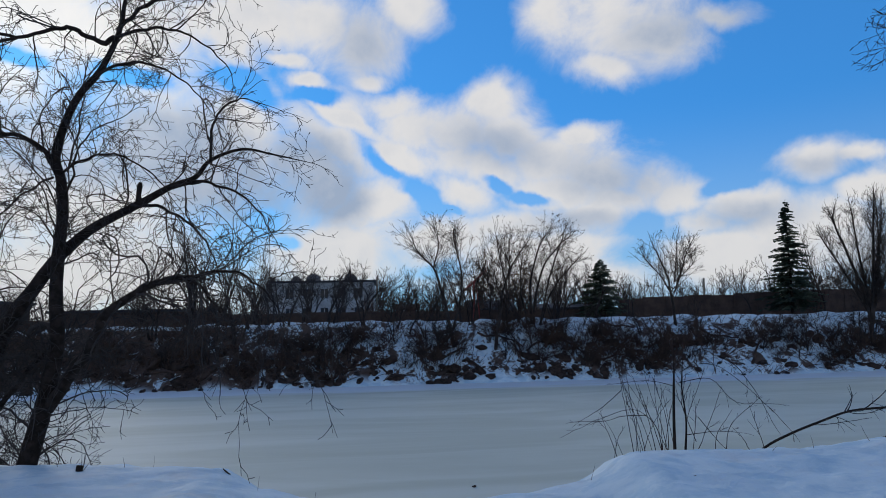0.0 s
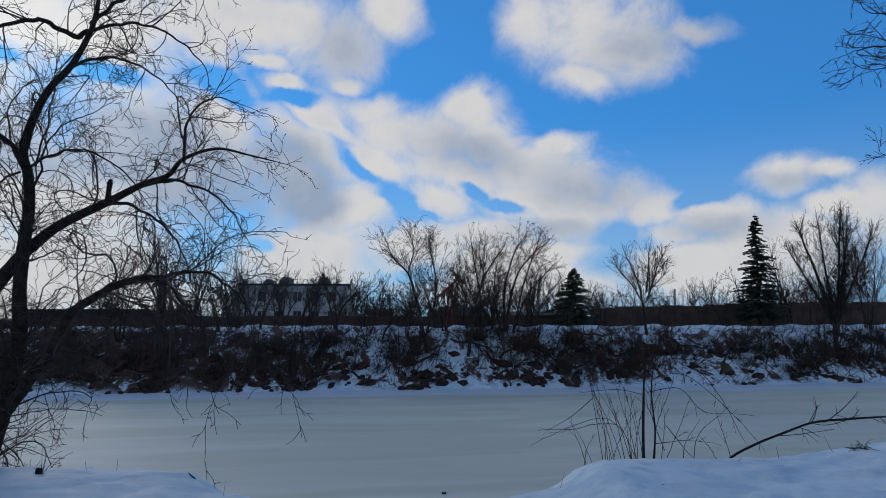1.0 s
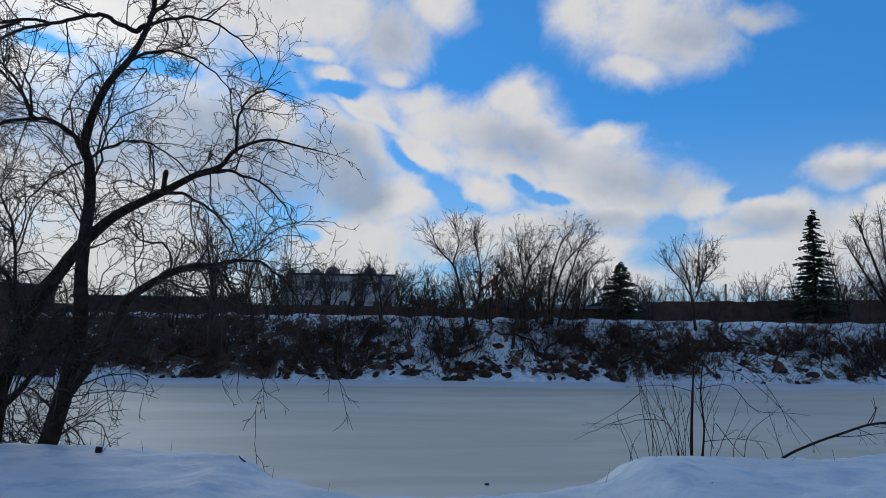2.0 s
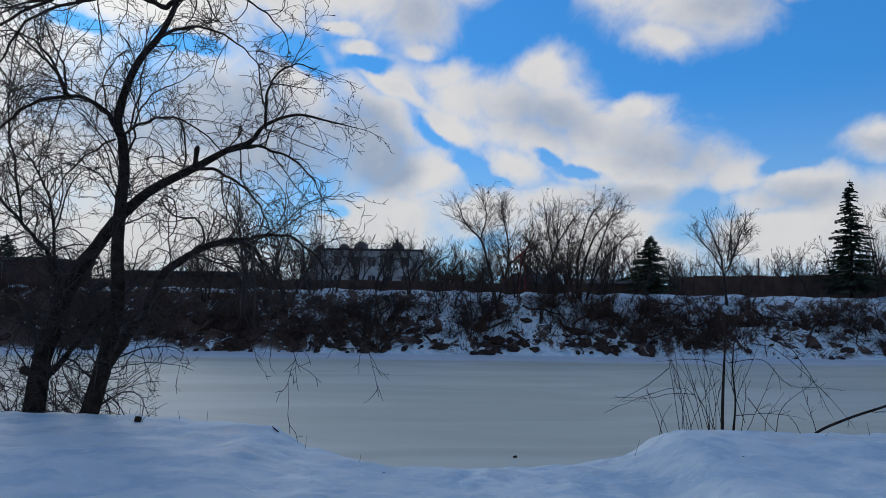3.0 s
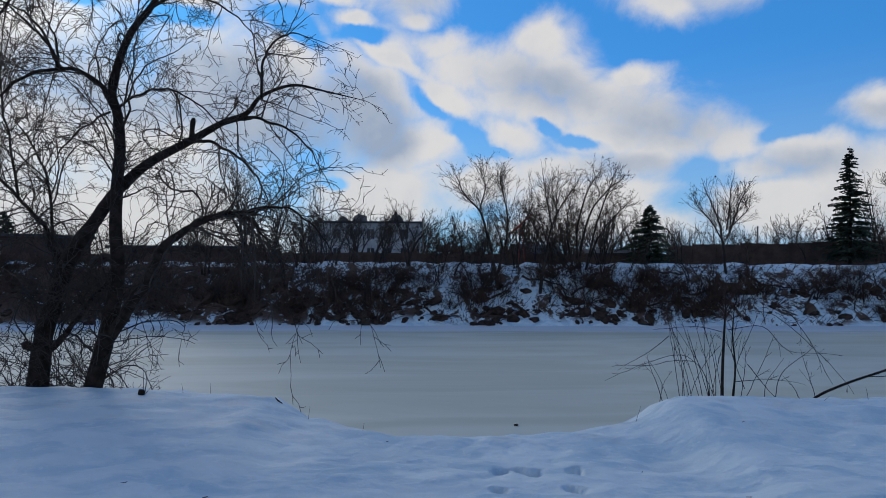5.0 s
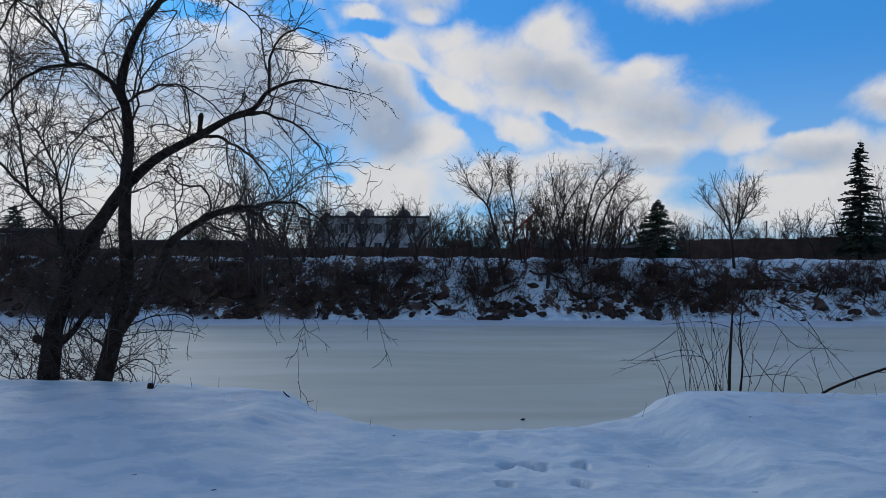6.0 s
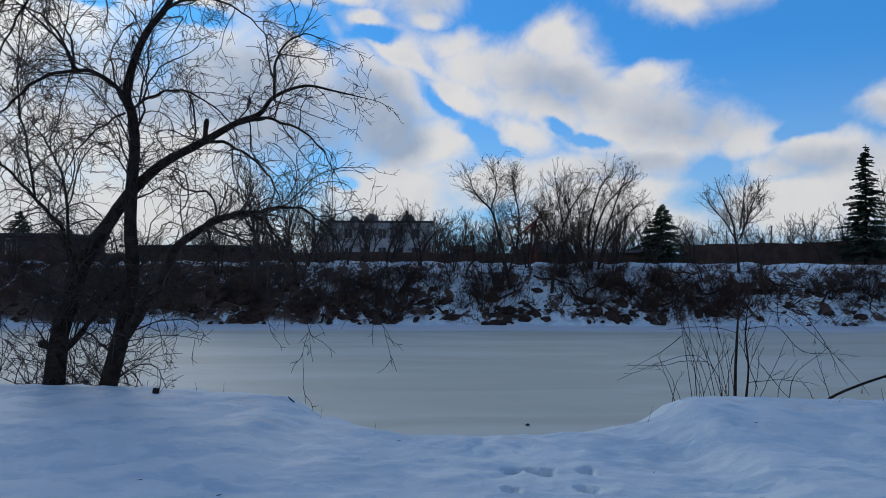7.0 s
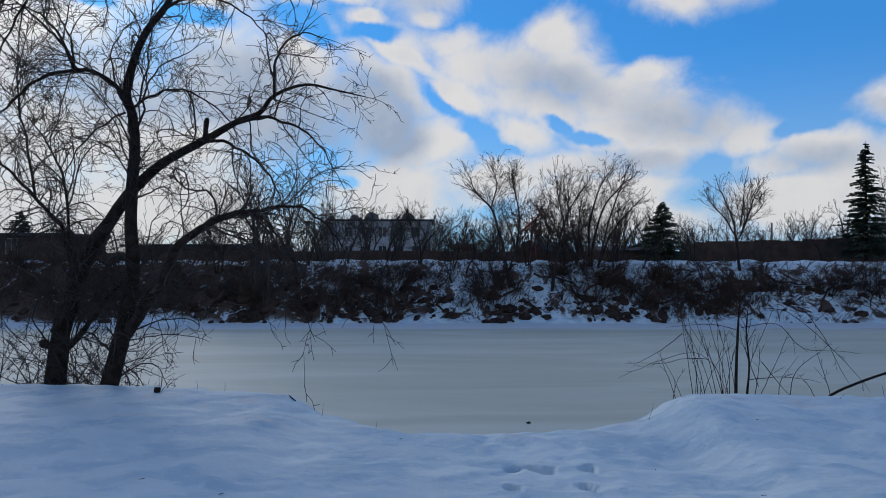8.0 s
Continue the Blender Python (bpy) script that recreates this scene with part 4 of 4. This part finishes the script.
def traced_tree(seed, stems, length, every, leaves=0, start=0.35, least=0.011, rise=0.5):
    """A far tree with main stems of its own: rows of (x, z) about the foot, with the radius at both ends."""
    rnd = random.Random(seed)
    trunk, crown, tips = Shape(), Shape(), []
    habit = Habit((0.34, 0.27, 0.3), 0.6, rise, 0.2, 0.75, 0.5, least, 0.24)
    for row, r0, r1 in stems:
        depth = rnd.gauss(0, 0.12)
        n = len(row) - 1
        pts, rad = spline([(x, depth * z, z, r0 + (r1 - r0) * i / n) for i, (x, z) in enumerate(row)], 5)
        pts = [p + 0.07 * noise.noise_vector((i * 0.5, seed, row[1][0])) for i, p in enumerate(pts)]
        trunk.tube(pts, rad, 7)
        clothe(rnd, crown, pts, rad, habit, length, every, start if row[0][1] < 1.5 else 0.05, 0.6, tips, 0.6)
    return finish_tree(rnd, trunk, crown, tips, leaves)


def plant(kind, x, y, label, name="bare_tree", group="", turn=0.0, k=1.0):
    tree = thing(name, label, "tree", group)
    trunk, crown, dry = kind
    part("trunk", trunk, None, tree)
    part("crown", crown, None, tree)
    if dry:
        part("dry_leaves", dry, None, tree, "withered brown leaves")
    tree.matrix_basis = pose(x, y, height(x, y), 0, 0, turn) @ Matrix.Scale(k, 4)
    return tree


# main stems: rows of (x, z) about the foot, radius at the foot and at the tip
FORKED = [
    ([(0.0, -0.4), (-0.44, 2.2), (-0.92, 4.33), (-1.61, 6.28), (-2.86, 7.66), (-3.41, 8.9)], 0.17, 0.03),
    ([(-1.61, 6.28), (-1.19, 8.0), (-1.47, 9.4)], 0.07, 0.025),
    ([(-0.19, 1.0), (0.51, 3.4), (0.75, 5.44), (0.33, 8.0), (0.11, 8.8)], 0.1, 0.025)]
SPREADING = [
    ([(0.0, -0.4), (0.22, 1.4), (0.55, 2.93), (0.97, 5.13), (2.07, 7.33), (3.02, 8.6)], 0.16, 0.03),
    ([(0.97, 5.13), (0.52, 6.9), (0.15, 9.0)], 0.08, 0.025),
    ([(0.62, 3.3), (-0.28, 5.4), (-0.88, 6.8)], 0.06, 0.02),
    ([(1.52, 6.2), (1.52, 7.8), (1.72, 9.2)], 0.05, 0.02)]
MANY_STEMMED = [
    ([(-0.1, -0.4), (0.3, 2.6), (1.19, 5.17), (2.7, 7.0), (3.9, 7.9)], 0.13, 0.03),
    ([(0.3, -0.4), (1.6, 2.6), (2.91, 4.4), (4.6, 6.0)], 0.12, 0.03),
    ([(-0.3, -0.4), (-0.11, 3.8), (0.72, 6.7), (1.7, 8.3)], 0.12, 0.025),
    ([(-0.5, -0.4), (-1.1, 3.5), (-0.8, 6.0)], 0.1, 0.025),
    ([(0.4, -0.4), (1.4, 4.0), (2.2, 6.4), (2.8, 8.0)], 0.1, 0.025)]
ROUND_CROWNED = [
    ([(0.0, -0.3), (-0.02, 2.2), (-0.05, 3.8), (-0.45, 5.5), (-1.05, 7.2)], 0.13, 0.03),
    ([(-0.03, 2.8), (0.65, 4.6), (1.05, 6.0), (1.65, 7.2)], 0.08, 0.025),
    ([(-0.03, 2.4), (-0.95, 4.2), (-1.95, 5.4), (-2.45, 6.2)], 0.07, 0.02),
    ([(-0.05, 3.6), (0.15, 5.6), (0.25, 7.5)], 0.07, 0.02),
    ([(0.35, 3.8), (1.75, 5.0), (2.35, 5.8)], 0.05, 0.02)]
FAN_SHAPED = [
    ([(0, -0.3), (-0.1, 3.4), (-1.0, 6.9), (-2.0, 10.1), (-2.4, 11.5)], 0.2, 0.03),
    ([(0, 1.9), (0.3, 5.9), (0.6, 9.9), (0.8, 12.7)], 0.18, 0.03),
    ([(0, 1.4), (1.2, 5.9), (2.4, 9.9), (3, 12.5)], 0.17, 0.03),
    ([(0, 2.7), (-1.4, 5.9), (-2.8, 8.5), (-3.3, 9.5)], 0.12, 0.03),
    ([(0.1, 2.4), (2, 5.9), (4.2, 9.5), (5.2, 11.5)], 0.14, 0.03),
    ([(0, 3.4), (-0.4, 6.9), (-0.7, 9.9), (-0.8, 12.1)], 0.12, 0.03),
    ([(0.2, 3.4), (1.4, 7.9), (1.7, 12.7)], 0.12, 0.03)]
plant(traced_tree(101, FORKED, 3.0, 0.19, 60), 5.5, 55.0, "bare forked tree with a few withered leaves on the bank")
plant(traced_tree(102, SPREADING, 3.1, 0.19, 40), 8.8, 54.5, "bare spreading tree leaning over the far bank")
plant(traced_tree(103, MANY_STEMMED, 2.7, 0.24, 260), 12.6, 57.0, "many-stemmed bare tree with clinging brown leaves")
plant(bare_tree(109, 7.2, 3, 0.6, 420, -0.05, 0.018, 0.8), 7.3, 58.0, "small tree with clinging brown leaves")
plant(bare_tree(110, 6.0, 3, 0.8, 480, 0.0, 0.02, 0.8), 11.6, 59.5, "small bushy tree with clinging brown leaves")
plant(traced_tree(104, ROUND_CROWNED, 2.4, 0.18, 30, 0.3), 24.9, 56.5, "round-crowned bare tree on the bank top")
plant(traced_tree(105, FAN_SHAPED, 2.5, 0.17, 0, 0.2, 0.012, 0.6), 41.0, 54.0, "big dense bare tree with many upright stems")
plant(bare_tree(106, 11.0, 5, 0.7, 0, 0.0, 0.018, 1.2, 0.03), 48.0, 59.0, "big dense bare tree with many upright stems")
plant(bare_tree(107, 8.8, 1, 0.3, 0, 0.0, 0.014, 0.8, 0.05), 41.5, 62.0, "slender bare birch beside the spruce")
plant(bare_tree(108, 8.0, 1, 0.3, 0, 0.0, 0.014, 0.8, 0.05), 42.6, 63.0, "slender bare birch beside the spruce")


def far_trees():
    rnd = random.Random(61)
    kinds = [bare_tree(200 + i, 6.0, (1, 2, 3, 1, 3, 2)[i], 0.6, 0, rnd.gauss(0, 0.05), 0.022, 0.75) for i in range(6)]
    # the thicket along the western bank
    for i in range(50):
        x = rnd.uniform(-46, -4)
        if (x < -23 or x > -11.5) and rnd.random() < 0.5:
            continue
        y = rnd.uniform(54.5, 62)
        plant(rnd.choice(kinds), x, y, "thin bare tree in the thicket on the bank", "thicket_tree", "trees of the bank thicket", rnd.uniform(0, 360), rnd.uniform(0.75, 1.3) * (1.45 if -19.5 < x < -12 else 0.85))
    # saplings that lean out of the slope
    for i in range(64):
        x, y = rnd.uniform(-22, 46), rnd.uniform(52.4, 57.5)
        tree = plant(rnd.choice(kinds), x, y, "thin leaning sapling rooted in the snowy slope", "bank_sapling", "saplings on the slope", rnd.uniform(0, 360), rnd.uniform(0.35, 0.75))
        tree.matrix_basis = tree.matrix_basis @ Matrix.Rotation(rnd.gauss(0, 0.3), 4, "Y")
    # single trees further east
    for x, y, k in ((-2.0, 58, 1.25), (6.8, 61, 1.05), (8.2, 64, 1.15), (11.2, 61, 1.1), (12.4, 65, 1.2), (15.2, 61, 1.05), (16.8, 66, 1.2), (4.2, 66, 1.1), (-5.6, 88, 1.2), (-3.2, 80, 1.15), (-12.2, 66, 1.1), (-9.4, 61, 1.0), (-7.3, 68, 1.25), (-4.6, 64, 1.1), (1.2, 60, 0.8), (3.0, 62, 0.8), (0.6, 66, 0.9), (2.2, 72, 1.1), (4.9, 63, 0.75), (5.9, 68, 1.0), (-0.4, 74, 1.0), (10.2, 66, 0.95), (14.2, 68, 1.0), (18.2, 72, 0.95), (23.6, 74, 0.9), (26.0, 72, 0.85), (29.2, 76, 0.85), (16.5, 63, 1.15), (19.5, 62, 0.8), (27.5, 70, 0.9), (30.5, 72, 0.85), (33.0, 72, 0.75), (36.0, 64, 0.7), (22.6, 61, 0.9), (45.0, 66, 1.0)):
        plant(rnd.choice(kinds), x, y, "bare tree at the top of the bank", "bank_tree", "trees at the bank's top", rnd.uniform(0, 360), k)
    # woods behind the houses
    kinds = [bare_tree(300 + i, 6.0, (1, 2, 3, 2)[i], 0.6, 0, rnd.gauss(0, 0.05), 0.022, 0.62, 0.0, 0.02) for i in range(4)]
    for i in range(150):
        y = rnd.uniform(92, 150)
        x = rnd.uniform(-0.72, 0.9) * y
        if y < 125 and -0.2 < x / y < 0.0:
            x, y = x * 1.35, y + 42
        plant(rnd.choice(kinds), x, y, "distant bare tree behind the houses", "distant_tree", "distant woods", rnd.uniform(0, 360), rnd.uniform(0.95, 1.6) * y / 100 * (0.62 if x < -0.24 * y else 1.0))


far_trees()


def conifer(name, label, x, y, tall, wide, seed, whorls):
    rnd = random.Random(seed)
    tree = thing(name, label, "tree")
    base = Vector((x, y, height(x, y)))
    s = Shape()
    s.tube([base + Vector((0, 0, -0.3)), base + Vector((0, 0, tall * 0.5)), base + Vector((0, 0, tall))], [tall * 0.016, tall * 0.009, 0.015], 7)
    part("trunk", s, BARK, tree)
    s = Shape()
    for w in range(whorls):
        for b in range(rnd.randint(6, 8)):
            t = min(max((w + rnd.uniform(-0.9, 0.9)) / whorls, 0.0), 1.0)
            z = tall * (0.06 + 0.93 * t)
            reach = wide * (1 - t) ** 0.85 * rnd.uniform(0.8, 1.1) + 0.1
            a = rnd.uniform(0, 6.3)
            L = reach * rnd.uniform(0.65, 1.12)
            out = Vector((math.cos(a), math.sin(a), 0))
            pts = [base + Vector((0, 0, z)) + out * L * q + Vector((0, 0, L * (0.18 * q - 0.42 * q * q + 0.16 * q ** 3))) for q in (0, 0.35, 0.7, 1.0)]
            s.tube(pts, [0.03, 0.025, 0.02, 0.012], 3, False)
            side = Vector((-out.y, out.x, 0))
            for q in range(19):
                u = rnd.uniform(0.12, 1.0)
                k = min(int(u * 3), 2)
                p = pts[k].lerp(pts[k + 1], u * 3 - k)
                l2 = (0.16 + 0.18 * (1 - u) * L) * rnd.uniform(0.6, 1.3) * (1.1 - 0.65 * t)
                d = (out * 0.7 + side * rnd.choice((-1, 1)) * rnd.uniform(0.3, 0.9) + Vector((0, 0, rnd.uniform(-0.7, 0.1)))).normalized()
                s.quad(p + d * l2 * 0.5, d * l2 * 0.55, Vector((0, 0, 1)).cross(d).normalized() * rnd.uniform(0.05, 0.12) + Vector((0, 0, 0.05)))
    part("crown", s, NEEDLE, tree, "dark green needled branches", False)


conifer("spruce", "tall dark green spruce on the far bank", 39.0, 62.0, 11.3, 2.95, 71, 46)
conifer("fir", "dark broad fir beside a low shed", 21.5, 66.0, 6.2, 3.7, 72, 34)
conifer("pine", "dark conifer behind a brick house", -47.8, 76.0, 6.0, 3.6, 73, 26)


# ---- houses beyond the far bank ----
def window(parent, x, y, z, w, h, name="window"):
    f = Shape()
    t = 0.09
    for a in ((x - w / 2 - t, y - 0.06, z - t, x + w / 2 + t, y + 0.02, z), (x - w / 2 - t, y - 0.06, z + h, x + w / 2 + t, y + 0.02, z + h + t),
              (x - w / 2 - t, y - 0.06, z, x - w / 2, y + 0.02, z + h), (x + w / 2, y - 0.06, z, x + w / 2 + t, y + 0.02, z + h), (x - 0.03, y - 0.04, z, x + 0.03, y + 0.02, z + h)):
        f.box(*a)
    ob = part(name, f, TRIM, parent, "white window frame", False)
    g = Shape()
    g.box(x - w / 2, y - 0.02, z, x + w / 2, y + 0.01, z + h)
    part("pane", g, GLASS, ob, "", False)


def house(name, label, x0, x1, y, deep, wall_h, roof_h, wall, roof, windows=(), snow=False):
    z = height((x0 + x1) / 2, y)
    ob = thing(name, label, "house")
    s = Shape()
    s.box(x0, y, z - 0.6, x1, y + deep, z + wall_h)
    part("wall", s, wall, ob, "", False)
    r = Shape()
    o = 0.45
    if roof_h:
        ym = y + deep / 2
        b = [(x0 - o, y - o, z + wall_h - 0.1), (x1 + o, y - o, z + wall_h - 0.1), (x1 + o, ym, z + wall_h + roof_h), (x0 - o, ym, z + wall_h + roof_h), (x0 - o, y + deep + o, z + wall_h - 0.1), (x1 + o, y + deep + o, z + wall_h - 0.1)]
        r.v = [Vector(p) for p in b] + [Vector(p) + Vector((0, 0, 0.18)) for p in b]
        r.f = [(0, 1, 2, 3), (3, 2, 5, 4), (6, 9, 8, 7), (9, 10, 11, 8), (0, 6, 7, 1), (4, 5, 11, 10), (0, 3, 9, 6), (3, 4, 10, 9), (1, 7, 8, 2), (2, 8, 11, 5)]
        g = Shape()
        for x in (x0, x1 - 0.2):
            i = len(g.v)
            g.v += [Vector(p) for p in ((x, y, z + wall_h), (x, y + deep, z + wall_h), (x, ym, z + wall_h + roof_h - 0.02), (x + 0.2, y, z + wall_h), (x + 0.2, y + deep, z + wall_h), (x + 0.2, ym, z + wall_h + roof_h - 0.02))]
            g.f += [(i, i + 1, i + 2), (i + 3, i + 5, i + 4), (i, i + 2, i + 5, i + 3), (i + 1, i + 4, i + 5, i + 2)]
        part("gable", g, wall, ob, "", False)
    else:
        r.box(x0 - o, y - o, z + wall_h, x1 + o, y + deep + o, z + wall_h + 0.28)
    part("roof", r, SNOW if snow else roof, ob, "snow-covered roof" if snow else "", False)
    for wx, wz, ww, wh in windows:
        window(ob, wx, y, z + wz, ww, wh)
    return ob, z


house("brick_house", "dark brick house with white-framed windows", -49, -37.6, 66, 9, 2.7, 0, BRICK, ROOF, [(-42.3, 1.0, 1.0, 1.4), (-44.6, 1.0, 0.9, 1.4)])
house("long_shed", "long low dark shed at the bank top", -33.0, -21.5, 70, 6, 1.7, 0, FENCE, ROOF)
house("snowy_shed", "low shed with a snow-covered roof", -28.8, -26.2, 74, 5, 1.4, 0.6, STUCCO, ROOF, (), True)
house("gabled_cottage", "small dark cottage with a pitched roof", 9.0, 13.2, 70, 6, 1.2, 1.0, BRICK, ROOF, [(12.3, 0.2, 0.7, 0.8)])
house("low_shed", "long low dark shed behind the bank", 16.0, 21.2, 68, 5, 1.35, 0.35, FENCE, ROOF)
house("small_garage", "small pale garage behind the trees", 1.5, 3.6, 80, 5, 1.6, 0.5, STUCCO, ROOF)


def domed_building():
    ob, z = house("domed_building", "pale two-storey building with small roof domes", -16.6, -1.8, 100, 14, 5.9, 0, STUCCO, ROOF,
                  [(x, h, 1.1, 1.4) for x in (-14, -11.5, -9, -6.5, -4) for h in (0.8, 3.6)])
    wing = Shape()
    wing.box(-18.4, 101, z - 0.5, -16.6, 112, z + 5.4)
    part("side_wing", wing, STUCCO, ob, "", False)
    for x, r in ((-13.5, 0.8), (-10.95, 1.15), (-5.35, 1.1)):
        bm = bmesh.new()
        bmesh.ops.create_uvsphere(bm, u_segments=18, v_segments=10, radius=r)
        for v in bm.verts:
            v.co.z = v.co.z if v.co.z > 0 else v.co.z * 0.5
            v.co += Vector((x, 103, z + 6.3))
        me = bpy.data.meshes.new("dome")
        bm.to_mesh(me), bm.free()
        me.materials.append(DOME)
        me.polygons.foreach_set("use_smooth", [True] * len(me.polygons))
        part("dome", me, DOME, ob, "grey rounded roof dome")
    c = Shape()
    c.box(-17.6, 104, z + 5.3, -16.9, 104.8, z + 6.9)
    part("chimney", c, BRICK, ob, "", False)
    c = Shape()
    c.box(-5.7, 103.4, z + 6.4, -5.3, 103.8, z + 7.9)
    part("chimney", c, BRICK, ob, "", False)


domed_building()


def board_fence():
    """A weathered fence along the far road, panel by panel."""
    fence = thing("board_fence", "long weathered brown board fence beyond the bank", "fence")
    rnd = random.Random(81)
    x, y = -34.0, 66.5
    while x < 60:
        w = 2.4
        z = height(x, y)
        top = (2.15 + 0.25 * (x - 23) / 16 if x > 22 else 1.15) + rnd.gauss(0, 0.04)
        s = Shape()
        s.box(x + 0.06, y, z - 0.2, x + w, y + 0.05, z + top)
        part("panel", s, FENCE, fence, "", False)
        s = Shape()
        s.box(x - 0.06, y - 0.06, z - 0.3, x + 0.06, y + 0.08, z + top + 0.1)
        part("post", s, FENCE, fence, "", False)
        x += w


board_fence()


def pole(x, y, tall, r=0.11):
    z = height(x, y)
    ob = thing("utility_pole", "plain weathered wooden pole behind the fence", "pole", "poles behind the bank")
    s = Shape()
    s.tube([Vector((x, y, z - 0.5)), Vector((x, y, z + tall))], [r, r * 0.8], 8)
    part("shaft", s, POLE, ob)
    s = Shape()
    s.tube([Vector((x, y, z + tall - 0.02)), Vector((x, y, z + tall + 0.12))], [r * 1.3, r * 0.6], 8)
    part("cap", s, POLE, ob)


pole(34.2, 70.0, 4.0)
pole(-1.0, 78.0, 5.2)
pole(20.4, 75.0, 5.2, 0.07)


def red_boom():
    """A red jib that stands among the trees."""
    ob = thing("loader", "red machine boom standing among bare trees", "machine")
    z = height(9.2, 63)
    for name, a, b, r in (("mast", (8.2, 63, z - 0.2), (8.3, 63, z + 4.0), 0.12), ("jib", (7.3, 63, z + 3.0), (9.5, 63, z + 5.0), 0.13), ("strut", (8.8, 63, z - 0.2), (8.5, 63, z + 3.9), 0.08)):
        s = Shape()
        s.tube([Vector(a), Vector(a).lerp(Vector(b), 0.5), Vector(b)], [r, r, r * 0.8], 4)
        part(name, s, RED, ob, "", False)


red_boom()
